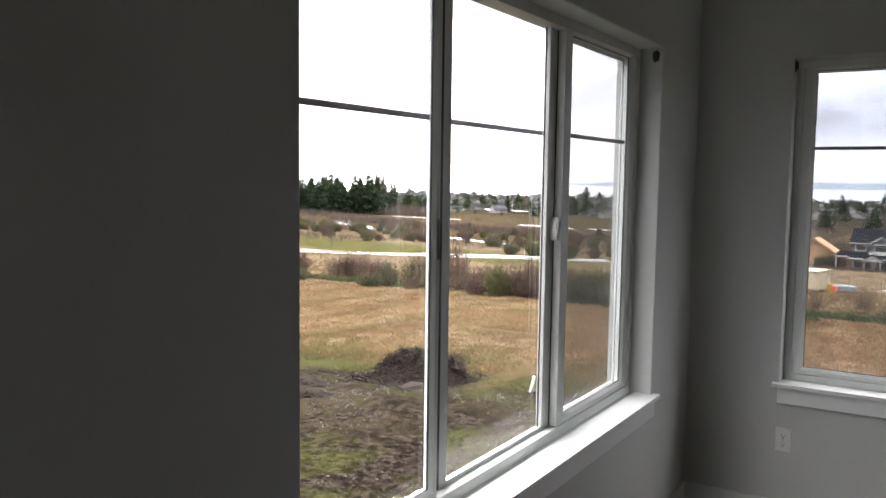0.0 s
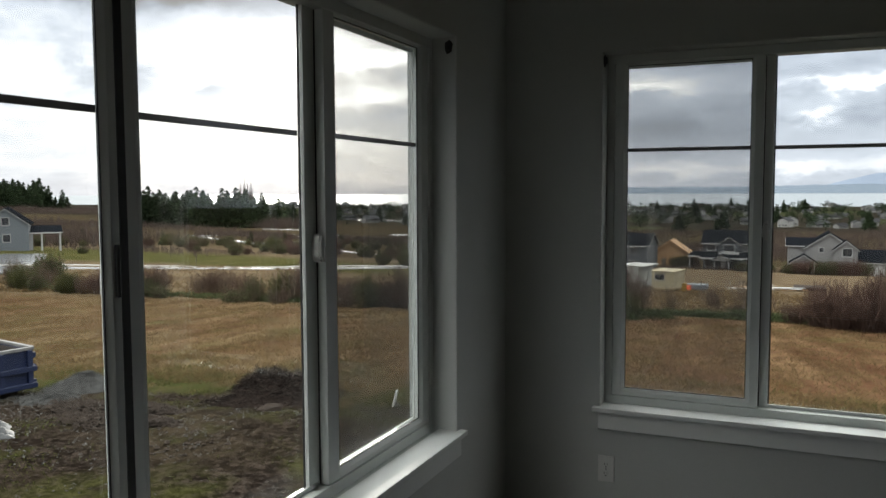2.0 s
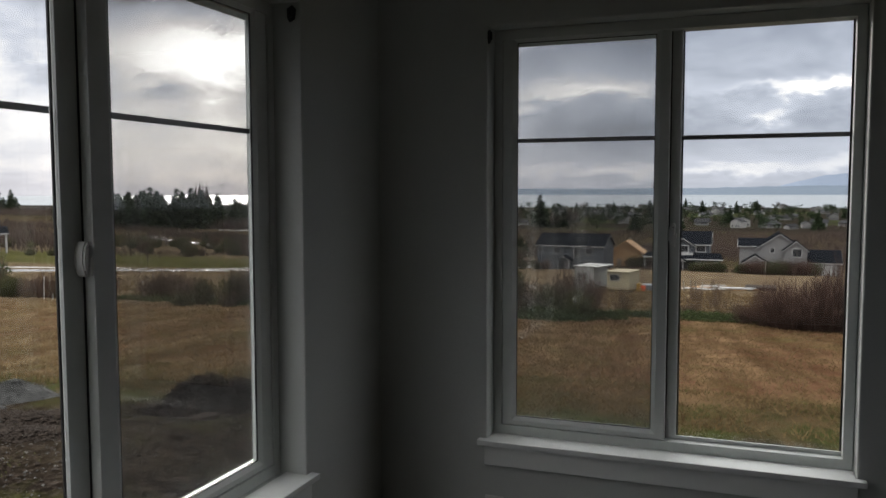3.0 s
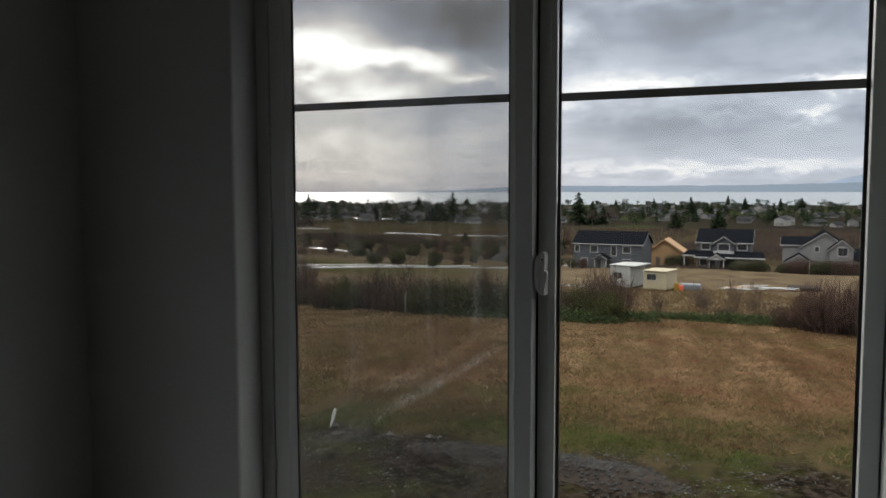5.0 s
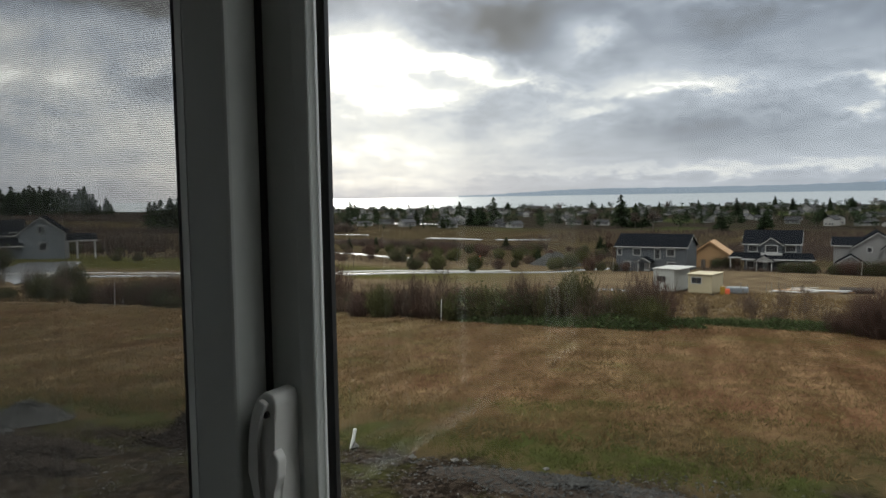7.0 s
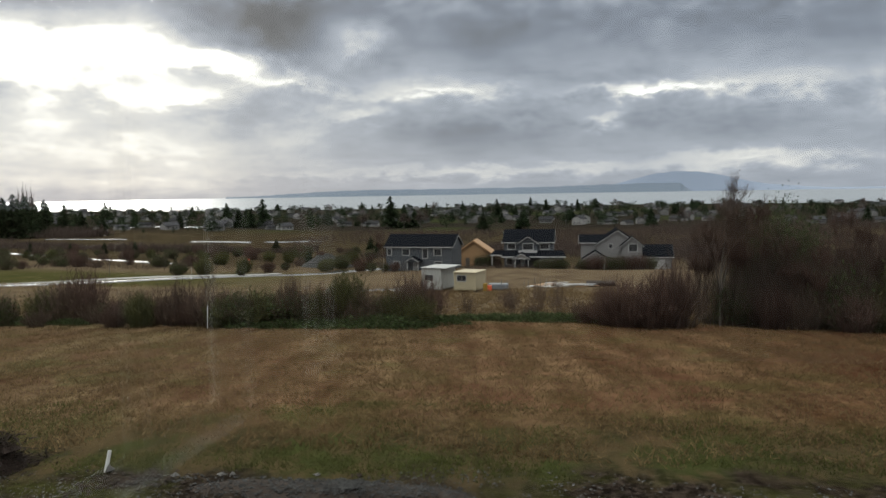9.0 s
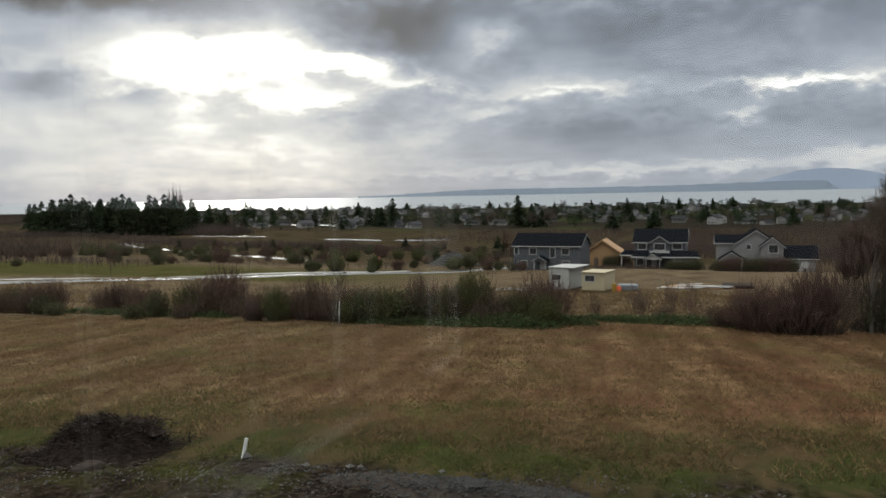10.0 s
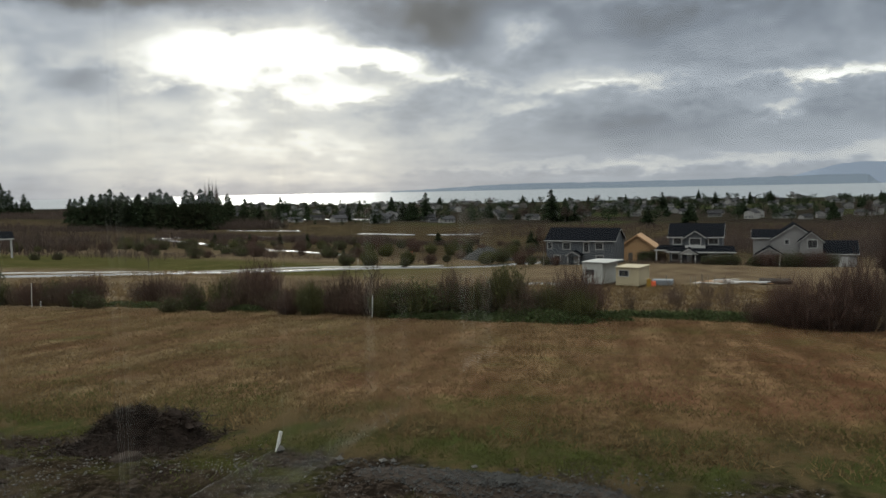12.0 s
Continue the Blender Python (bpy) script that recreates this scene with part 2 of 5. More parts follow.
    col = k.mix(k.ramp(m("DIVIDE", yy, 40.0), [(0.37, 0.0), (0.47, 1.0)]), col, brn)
    # beyond the hedge: pale rough grass, lawns, then the wide far fields
    f1, f2 = k.noise(wv, 0.07, 5.0, 0.65), k.noise(wv, 0.22, 5.0, 0.7)
    far = k.mix(k.ramp(f2, [(0.36, 0.0), (0.66, 1.0)]), (0.0474, 0.0325, 0.0224), (0.1224, 0.0946, 0.0591))
    far = k.mix(k.ramp(n2, [(0.4, 0.0), (0.7, 0.5)]), far, (0.1062, 0.0794, 0.0492))
    lawn = k.mix(k.ramp(f2, [(0.35, 0.0), (0.65, 1.0)]), (0.0330, 0.0345, 0.0120), (0.0600, 0.0545, 0.0220))
    slow = k.noise(vec, 0.02, 3.0, 0.5)
    yf = m("ADD", y, m("MULTIPLY", m("SUBTRACT", slow, 0.5), 50.0))
    east = k.ramp(m("DIVIDE", m("ADD", x, 120.0), 200.0), [(0.30, 1.0), (0.42, 0.0)])
    inl = m("MULTIPLY", k.ramp(m("DIVIDE", yf, 300.0), [(0.30, 0.0), (0.33, 1.0), (0.46, 1.0), (0.52, 0.0)]), east)
    far = k.mix(inl, far, lawn)
    field = k.mix(k.ramp(f1, [(0.38, 0.0), (0.62, 1.0)]), (0.0208, 0.0160, 0.0105), (0.0500, 0.0375, 0.0222))
    field = k.mix(k.ramp(k.noise(wv, 0.012, 4.0, 0.6), [(0.42, 0.0), (0.62, 0.7)]), field, (0.0430, 0.0345, 0.0190))
    far = k.mix(k.ramp(m("DIVIDE", yf, 1000.0), [(0.15, 0.0), (0.20, 1.0)]), far, field)
    town = k.mix(k.ramp(k.noise(vec, 0.008, 3.0, 0.6), [(0.52, 0.0), (0.62, 1.0)]), (0.0196, 0.0165, 0.0130), (0.0300, 0.0350, 0.0150))
    far = k.mix(k.ramp(m("DIVIDE", yf, 1000.0), [(0.44, 0.0), (0.52, 1.0)]), far, town)
    col = k.mix(k.ramp(m("DIVIDE", y, 100.0), [(0.44, 0.0), (0.47, 1.0)]), col, far)
    p = k.n("ShaderNodeBsdfPrincipled")
    k.put(p.inputs["Base Color"], col)
    p.inputs["Roughness"].default_value = 1.0
    p.inputs["Specular IOR Level"].default_value = 0.0
    b = k.n("ShaderNodeBump")
    b.inputs["Strength"].default_value, b.inputs["Distance"].default_value = 0.8, 0.10
    k.put(b.inputs["Height"], m("ADD", m("ADD", m("MULTIPLY", n2, 0.3), m("MULTIPLY", n5, 0.6)), m("ADD", m("MULTIPLY", n3, 0.6), m("MULTIPLY", n6, 0.3))))
    k.put(p.inputs["Normal"], b.outputs[0])
    out = k.n("ShaderNodeOutputMaterial")
    k.put(out.inputs[0], p.outputs[0])
    return mt


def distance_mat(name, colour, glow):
    """Far shores as a plain backdrop: haze put into the colour, plus a glow."""
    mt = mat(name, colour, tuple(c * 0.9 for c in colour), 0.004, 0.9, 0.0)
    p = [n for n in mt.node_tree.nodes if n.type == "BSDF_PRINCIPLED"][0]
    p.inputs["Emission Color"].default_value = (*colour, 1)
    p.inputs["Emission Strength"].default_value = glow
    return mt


PAINT = mat("white_wall_paint", (0.52, 0.54, 0.522), (0.495, 0.513, 0.497), 1.5, 0.6, 0.06, fine=60)
TRIM = mat("white_trim_paint", (0.76, 0.78, 0.765), (0.73, 0.75, 0.735), 3.0, 0.46, 0.015)
CEIL = mat("ceiling_paint", (0.68, 0.69, 0.67), (0.64, 0.65, 0.63), 2.0, 0.85, 0.15, fine=40)
VINYL = mat("white_vinyl", (0.66, 0.685, 0.665), (0.61, 0.635, 0.615), 5.0, 0.5, 0.02, spec=0.35)
GASKET = mat("black_rubber", (0.015, 0.015, 0.016), (0.03, 0.03, 0.03), 20, 0.5, 0.02)
PLASTIC = mat("white_plastic", (0.72, 0.72, 0.70), (0.68, 0.68, 0.66), 12, 0.35, 0.02)
GRILLE = mat("grey_grille_bar", (0.20, 0.20, 0.20), (0.16, 0.16, 0.16), 8.0, 0.5, 0.02)
BLACK = mat("black_plastic", (0.012, 0.012, 0.012), (0.02, 0.02, 0.02), 30, 0.45, 0.05)
FLOOR = mat("dark_wood_floor", (0.085, 0.066, 0.052), (0.050, 0.039, 0.031), 4, 0.45, 0.1)
GLASS = glass_mat("window_glass", (0.975, 0.985, 0.98), 0.037)
MESH = screen_mat()
GROUND = ground_mat()
GRASS = mat("dry_grass_blades", (0.1705, 0.1232, 0.0648), (0.0792, 0.0526, 0.0264), 0.25, 0.9, 0, island=0.9, spec=0.0, thin=0.75)
GREEN_GRASS = mat("green_grass_blades", (0.078, 0.084, 0.028), (0.042, 0.047, 0.016), 0.5, 0.9, 0, island=0.8, spec=0.0, thin=0.75)
TWIG = mat("brown_twigs", (0.1046, 0.0752, 0.0580), (0.0574, 0.0420, 0.0344), 2.0, 0.9, 0, vary=0.5, island=0.6, spec=0.0, thin=0.3)
RED_TWIG = mat("reddish_twigs", (0.0858, 0.0560, 0.0450), (0.0520, 0.0336, 0.0285), 2.0, 0.9, 0, vary=0.4, island=0.6, spec=0.0, thin=0.3)
BARK = mat("grey_bark", (0.12, 0.105, 0.088), (0.055, 0.047, 0.039), 3.0, 0.9, 0.4, spec=0.2)
LEAF = mat("dark_green_leaves", (0.0625, 0.0813, 0.0341), (0.0281, 0.0406, 0.0179), 1.5, 0.8, 0, vary=0.4, island=0.8, spec=0.0, thin=0.3)
BROOM = mat("olive_broom_stems", (0.0875, 0.0875, 0.0374), (0.0438, 0.0454, 0.0227), 1.5, 0.85, 0, vary=0.4, island=0.7, spec=0.0, thin=0.3)
NEEDLE = mat("conifer_needles", (0.030, 0.042, 0.021), (0.016, 0.024, 0.013), 0.4, 0.85, 0, vary=0.5, island=0.6, spec=0.0, thin=0.3)
THICKET = mat("far_bare_woods", (0.085, 0.064, 0.054), (0.048, 0.037, 0.032), 0.05, 0.95, 0, island=0.7, spec=0.0, thin=0.3)
BRUSH = mat("dead_brush", (0.0300, 0.0204, 0.0161), (0.0132, 0.0096, 0.0081), 2.0, 0.9, 0, island=0.8, spec=0.15)
SOIL = mat("dark_soil", (0.036, 0.027, 0.021), (0.016, 0.0125, 0.0105), 3.0, 0.95, 0.6, spec=0.1)
GRAVEL = mat("grey_gravel", (0.062, 0.062, 0.060), (0.022, 0.022, 0.0215), 5.0, 0.95, 0.9, island=0.6, spec=0.03)
STONE = mat("pale_stone", (0.095, 0.091, 0.085), (0.032, 0.031, 0.029), 6.0, 0.85, 0.4, island=0.9, spec=0.2)
WETROAD = mat("wet_asphalt", (0.0784, 0.0805, 0.0833), (0.0490, 0.0490, 0.0511), 0.6, 0.18, 0.03, spec=0.8)
CURB = mat("concrete_curb", (0.40, 0.39, 0.37), (0.30, 0.29, 0.28), 3.0, 0.8, 0.1)
WATER = mat("still_water", (0.05, 0.055, 0.06), (0.04, 0.045, 0.05), 0.3, 0.14, 0.0, spec=0.9)
SEA = mat("sea_water", (0.20, 0.22, 0.235), (0.14, 0.16, 0.175), 0.004, 0.33, 0.0, spec=0.6)
BLUE_STEEL = mat("blue_painted_steel", (0.006, 0.013, 0.046), (0.004, 0.008, 0.028), 1.6, 0.5, 0.1)
RUST_IN = mat("rusty_dark_steel", (0.050, 0.038, 0.032), (0.025, 0.02, 0.018), 2.0, 0.8, 0.3)
PALE_STEEL = mat("worn_bare_steel", (0.20, 0.195, 0.19), (0.10, 0.097, 0.094), 4.0, 0.55, 0.1)
TARP = mat("grey_tarpaulin", (0.10, 0.103, 0.106), (0.02, 0.021, 0.022), 3.0, 0.5, 0.2, spec=0.2)
PVC = mat("white_pvc", (0.60, 0.60, 0.58), (0.50, 0.50, 0.48), 8, 0.5, 0.03)
STAKE = mat("pale_wood_stake", (0.22, 0.20, 0.17), (0.15, 0.135, 0.11), 6, 0.8, 0.1)
SIDING_BLUE = mat("slate_blue_siding", (0.0612, 0.0689, 0.0780), (0.0520, 0.0581, 0.0658), 1.0, 0.75, 0.5, stripes=6.0)
SIDING_DARK = mat("grey_blue_siding", (0.0552, 0.0615, 0.0709), (0.0473, 0.0520, 0.0599), 1.0, 0.75, 0.5, stripes=6.0)
SIDING_PALE = mat("pale_grey_siding", (0.1856, 0.1816, 0.1795), (0.1605, 0.1557, 0.1537), 1.0, 0.75, 0.5, stripes=6.0)
SIDING_MID = mat("grey_siding", (0.1224, 0.1373, 0.1521), (0.1061, 0.1183, 0.1309), 1.0, 0.75, 0.5, stripes=6.0)
ROOF = mat("charcoal_shingles", (0.0102, 0.0114, 0.0138), (0.0060, 0.0066, 0.0084), 2.5, 0.95, 0.3, stripes=7.0, spec=0.0)
WHITE_EXT = mat("white_exterior_trim", (0.3600, 0.3600, 0.3528), (0.2880, 0.2880, 0.2808), 2.0, 0.6, 0.05)
DARK_PANE = mat("dark_house_glass", (0.02, 0.022, 0.026), (0.03, 0.032, 0.036), 3.0, 0.12, 0.0)
CREAM = mat("cream_panels", (0.3400, 0.2946, 0.1920), (0.2805, 0.2407, 0.1560), 1.5, 0.6, 0.2)
OFFWHITE = mat("off_white_panels", (0.3200, 0.3237, 0.3040), (0.2560, 0.2613, 0.2470), 1.5, 0.55, 0.2)
PLYWOOD = mat("bare_plywood", (0.2992, 0.1795, 0.0870), (0.2502, 0.1469, 0.0707), 1.2, 0.8, 0.1)
YELLOW = mat("yellow_paint", (0.2502, 0.1470, 0.0140), (0.1925, 0.1120, 0.0105), 3, 0.5, 0.05)
BLUE_TARP = mat("blue_grey_sheet", (0.1620, 0.1798, 0.1980), (0.1140, 0.1276, 0.1430), 2, 0.6, 0.2)
ORANGE = mat("orange_barrel", (0.62, 0.11, 0.04), (0.5, 0.08, 0.03), 4, 0.55, 0.05)
TOWN_A = mat("town_wall_pale", (0.2300, 0.2260, 0.2180), (0.1500, 0.1460, 0.1420), 0.3, 0.9, 0, vary=0.8, spec=0.1)
TOWN_ROOF = mat("town_roof", (0.035, 0.035, 0.038), (0.02, 0.02, 0.022), 0.3, 0.9, 0, vary=0.9, spec=0.1)
# haze painted as blue colour with emission on both far ridges
ISLAND = distance_mat("island_haze_tint", (0.086, 0.108, 0.136), 0.7)
MOUNTAIN = distance_mat("mountain_haze_tint", (0.15, 0.18, 0.23), 0.62)


WILLOW = mat("grey_brown_twigs", (0.0725, 0.0559, 0.0459), (0.0375, 0.0299, 0.0257), 0.8, 0.9, 0, vary=0.5, island=0.7, spec=0.0, thin=0.3)


# ---- building blocks ----
def ease(v, a, b):
    t = min(max((v - a) / (b - a), 0.0), 1.0)
    return t * t * (3 - 2 * t)


RADII = (0, 13, 45, 95, 165, 300, 500, 800, 1250, 1500, 6000)
DROPS = (-3.1, -3.1, -5.85, -10.4, -14.5, -20.5, -23.0, -24.3, -25.3, -28.0, -70.0)


def terrain(x, y):
    """Height of the land: level by the house, then falling to the shore, higher towards the woods on the west."""
    r = math.hypot(x, y)
    f = float(np.interp(r, RADII, DROPS))
    az = math.degrees(math.atan2(-x, y))
    return f * (1 - 0.3 * ease(az, 15, 60) * min(max((r - 30) / 80, 0), 1))


def link_mesh(name, verts, faces, material, parent=None, label="", smooth=False):
    me = bpy.data.meshes.new(name)
    me.from_pydata(verts, [], faces)
    me.update()
    if smooth:
        me.polygons.foreach_set("use_smooth", [True] * len(me.polygons))
    me.materials.append(material)
    ob = new(name, me)
    if parent is not None:
        ob.parent = parent
    if label:
        tagged(ob, label=label)
    return ob


def part(name, bm, material, parent=None, label="", smooth=False):
    me = bpy.data.meshes.new(name)
    bmesh.ops.recalc_face_normals(bm, faces=bm.faces)
    bm.to_mesh(me)
    bm.free()
    if smooth:
        me.polygons.foreach_set("use_smooth", [True] * len(me.polygons))
    me.materials.append(material)
    ob = new(name, me)
    if parent is not None:
        ob.parent = parent
    if label:
        tagged(ob, label=label)
    return ob


def box(bm, x0, x1, y0, y1, z0, z1, bevel=0.0, m=None):
    got = bmesh.ops.create_cube(bm, size=1.0)["verts"]
    for v in got:
        v.co = Vector((x0 + (v.co.x + 0.5) * (x1 - x0), y0 + (v.co.y + 0.5) * (y1 - y0), z0 + (v.co.z + 0.5) * (z1 - z0)))
    if bevel:
        edges = list({e for v in got for e in v.link_edges})
        got = bmesh.ops.bevel(bm, geom=edges, offset=bevel, segments=2, affect="EDGES", profile=0.5)["verts"]
    if m is not None:
        bmesh.ops.transform(bm, matrix=m, verts=list(got))
    return bm


def boxed(*args, bevel=0.0, m=None):
    return box(bmesh.new(), *args, bevel=bevel, m=m)


def ring(u0, u1, v0, v1, wl, wr, wb, wt, d0, d1, bevel=0.002):
    """A mitred rectangular frame in the x-z plane: outer u0..u1, v0..v1, member widths, depth d0..d1."""
    bm = bmesh.new()
    o = [(u0, v0), (u1, v0), (u1, v1), (u0, v1)]
    i = [(u0 + wl, v0 + wb), (u1 - wr, v0 + wb), (u1 - wr, v1 - wt), (u0 + wl, v1 - wt)]
    vs = [[bm.verts.new((p[0], d, p[1])) for p in pts] for d in (d0, d1) for pts in (o, i)]
    of, inf, ob_, ib = vs
    for j in range(4):
        k = (j + 1) % 4
        bm.faces.new((of[j], of[k], inf[k], inf[j]))
        bm.faces.new((ob_[k], ob_[j], ib[j], ib[k]))
        bm.faces.new((of[k], of[j], ob_[j], ob_[k]))
        bm.faces.new((inf[j], inf[k], ib[k], ib[j]))
    if bevel:
        bmesh.ops.bevel(bm, geom=list(bm.edges), offset=bevel, segments=2, affect="EDGES", profile=0.5, clamp_overlap=True)
    return bm


def tube(verts, faces, p, q, r0, r1, sides=5):
    """Adds a tapered limb from p to q to raw lists."""
    p, q = Vector(p), Vector(q)
    ax = (q - p).normalized()
    s = ax.orthogonal().normalized()
    t = ax.cross(s)
    n = len(verts)
    for c, r in ((p, r0), (q, r1)):
        for j in range(sides):
            a = 2 * math.pi * j / sides
            verts.append(tuple(c + (s * math.cos(a) + t * math.sin(a)) * r))
    for j in range(sides):
        k = (j + 1) % sides
        faces.append((n + j, n + k, n + sides + k, n + sides + j))


def sliver(verts, faces, p, q, w):
    """Adds a thin twig, a narrow three-cornered blade."""
    p, q = Vector(p), Vector(q)
    s = (q - p).cross(Vector((random.uniform(-1, 1), random.uniform(-1, 1), random.uniform(-1, 1)))).normalized() * w
    n = len(verts)
    verts.extend((tuple(p - s), tuple(p + s), tuple(q)))
    faces.append((n, n + 1, n + 2))


def lump(verts, faces, c, r, flat=0.6):
    """Adds a rough stone of eight faces."""
    n = len(verts)
    for d in ((1, 0, 0), (0, 1, 0), (-1, 0, 0), (0, -1, 0), (0, 0, 1), (0, 0, -0.5)):
        k = r * random.uniform(0.7, 1.25)
        verts.append((c[0] + d[0] * k + random.uniform(-.2, .2) * r, c[1] + d[1] * k + random.uniform(-.2, .2) * r, c[2] + d[2] * k * flat))
    for j in range(4):
        faces.append((n + j, n + (j + 1) % 4, n + 4))
        faces.append((n + (j + 1) % 4, n + j, n + 5))


# ---- the room ----
WALL = 0.20
BX0, BX1, BZ0, BZ1 = 0.422, 1.630, 0.672, 2.147
AY0, AY1 = -2.775, -0.562
CY0, CY1, SEAM = -3.96, -3.415, -3.39
ROOM_X, ROOM_Y, ROOM_H, LOW = 4.6, -7.2, 2.74, -3.3


def holed_wall(name, u0, u1, z0, z1, hole, thick, m, label):
    """A wall slab in local x (along), y (outward), z, with one opening through it."""
    hu0, hu1, hz0, hz1 = hole
    bm = bmesh.new()
    us, zs = (u0, hu0, hu1, u1), (z0, hz0, hz1, z1)
    grid = {(i, j, k): bm.verts.new((us[i], d, zs[j])) for i in range(4) for j in range(4) for k, d in enumerate((0.0, thick))}
    for i in range(3):
        for j in range(3):
            if (i, j) == (1, 1):
                continue
            for k in (0, 1):
                bm.faces.new([grid[a, b, k] for a, b in ((i, j), (i + 1, j), (i + 1, j + 1), (i, j + 1))])
    rim = [((1, 1), (2, 1)), ((2, 1), (2, 2)), ((2, 2), (1, 2)), ((1, 2), (1, 1))]
    for s in range(3):
        rim += [((s, 0), (s + 1, 0)), ((s, 3), (s + 1, 3)), ((0, s), (0, s + 1)), ((3, s), (3, s + 1))]
    for a, b in rim:
        bm.faces.new([grid[a[0], a[1], 0], grid[b[0], b[1], 0], grid[b[0], b[1], 1], grid[a[0], a[1], 1]])
    inner = [e for e in bm.edges if all(abs(v.co.y) < 1e-6 and hu0 - 1e-6 <= v.co.x <= hu1 + 1e-6 and hz0 - 1e-6 <= v.co.z <= hz1 + 1e-6 for v in e.verts)]
    bmesh.ops.bevel(bm, geom=inner, offset=0.006, segments=3, affect="EDGES", profile=0.5)
    ob = part(name, bm, PAINT)
    ob.matrix_basis = m
    return tagged(ob, label, "wall", kind="structure")


TURN_A = pose(0, 0, 0, 0, 0, 90)  # local x runs along +y, local y points out through the west wall
holed_wall("wall_north", -WALL, ROOM_X + WALL, LOW, ROOM_H, (BX0, BX1, BZ0 - 0.02, BZ1), WALL, pose(0, 0, 0), "matte white painted wall around the smaller window")
holed_wall("wall_west", SEAM, 0.0, LOW, ROOM_H, (AY0, AY1, BZ0 - 0.02, BZ1), WALL, TURN_A, "matte white painted wall around the wide window")
holed_wall("wall_west_south", ROOM_Y, SEAM, LOW, ROOM_H, (CY0, CY1, BZ0 - 0.02, BZ1), WALL, TURN_A, "matte white painted wall around the narrow window")
tagged(part("wall_east", boxed(ROOM_X, ROOM_X + WALL, ROOM_Y, 0, LOW, ROOM_H), PAINT), "plain white painted wall closing the room", "wall", kind="structure")
tagged(part("wall_south", boxed(-WALL, ROOM_X + WALL, ROOM_Y - WALL, ROOM_Y, LOW, ROOM_H), PAINT), "plain white painted wall closing the room", "wall", kind="structure")
tagged(part("floor", boxed(0, ROOM_X, ROOM_Y, 0, -0.25, 0.0), FLOOR), "dark brown wooden floor of the empty room", "floor", kind="structure")
tagged(part("ceiling", boxed(-WALL, ROOM_X + WALL, ROOM_Y - WALL, WALL, ROOM_H, ROOM_H + 0.2), CEIL), "plain white ceiling", "ceiling", kind="structure")
for nm, a in (("baseboard_north", (0.014, ROOM_X, -0.014, 0, 0, 0.115)), ("baseboard_west", (0, 0.014, ROOM_Y, 0, 0, 0.115)),
              ("baseboard_east", (ROOM_X - 0.014, ROOM_X, ROOM_Y, -0.014, 0, 0.115)), ("baseboard_south", (0.014, ROOM_X - 0.014, ROOM_Y, ROOM_Y + 0.014, 0, 0.115))):
    tagged(part(nm, boxed(*a, bevel=0.003), TRIM), "low white painted baseboard along the floor", "baseboard", kind="structure")


def crescent(bm_parent, u, v, d):
    """A cam latch on a meeting stile: a curved base and a swung lever with a thumb knob."""
    def blade(pts, d0, d1, bev=0.0015):
        bm = bmesh.new()
        f = [bm.verts.new((p[0], d0, p[1])) for p in pts]
        b = [bm.verts.new((p[0], d1, p[1])) for p in pts]
        n = len(pts)
        bm.faces.new(f)
        bm.faces.new(list(reversed(b)))
        for j in range(n):
            bm.faces.new((f[j], b[j], b[(j + 1) % n], f[(j + 1) % n]))
        bmesh.ops.bevel(bm, geom=list(bm.edges), offset=bev, segments=2, affect="EDGES", profile=0.5)
        return bm
    mm = lambda pts: [(u + q[0] * 0.00085, v + q[1] * 0.001) for q in pts]
    base = part("latch", blade(mm(((2, 41), (-6, 36), (-11, 27), (-14, 14), (-15, 0), (-14, -14), (-11, -27), (-6, -36), (2, -41), (11, -41), (10, -20), (9, 0), (10, 20), (11, 34), (9, 39))), d - 0.008, d + 0.0155), PLASTIC, bm_parent, "white cam latch on the meeting stile")
    part("lever", blade(mm(((4, -38), (12, -40), (13, -18), (18, -10), (19, 2), (15, 8), (10, 4), (8, -12))), d - 0.016, d - 0.007), PLASTIC, base)
    part("rib", blade(mm(((0, 37), (-7, 26), (-11, 9), (-11, -9), (-8, -24), (-2, -33), (0, -26), (-4, -10), (-4, 9), (0, 22), (6, 34))), d - 0.0125, d - 0.007), PLASTIC, base)
    for dz in (0.027, -0.027):
        bm = bmesh.new()
        bmesh.ops.create_cone(bm, cap_ends=True, segments=10, radius1=0.0022, radius2=0.0022, depth=0.003, matrix=pose(u + (0.003 if dz > 0 else -0.004), d - 0.0085, v + dz, 90))
        part("screw", bm, GASKET, base)


def chamfer(u0, u1, v0, v1, w, d0, d1):
    """A sloped glazing bead: its outer edge stands at depth d0, its inner edge, w further in, at d1."""
    bm = bmesh.new()
    o = [(u0, v0), (u1, v0), (u1, v1), (u0, v1)]
    i = [(u0 + w, v0 + w), (u1 - w, v0 + w), (u1 - w, v1 - w), (u0 + w, v1 - w)]
    a = [bm.verts.new((p[0], d0, p[1])) for p in o]
    b = [bm.verts.new((p[0], d1, p[1])) for p in i]
    c = [bm.verts.new((p[0], d1 + 0.004, p[1])) for p in i]
    d = [bm.verts.new((p[0], d1 + 0.004, p[1])) for p in o]
    for j in range(4):
        k = (j + 1) % 4
        for p, q in ((a, b), (b, c), (c, d), (d, a)):
            bm.faces.new((p[j], p[k], q[k], q[j]))
    return bm


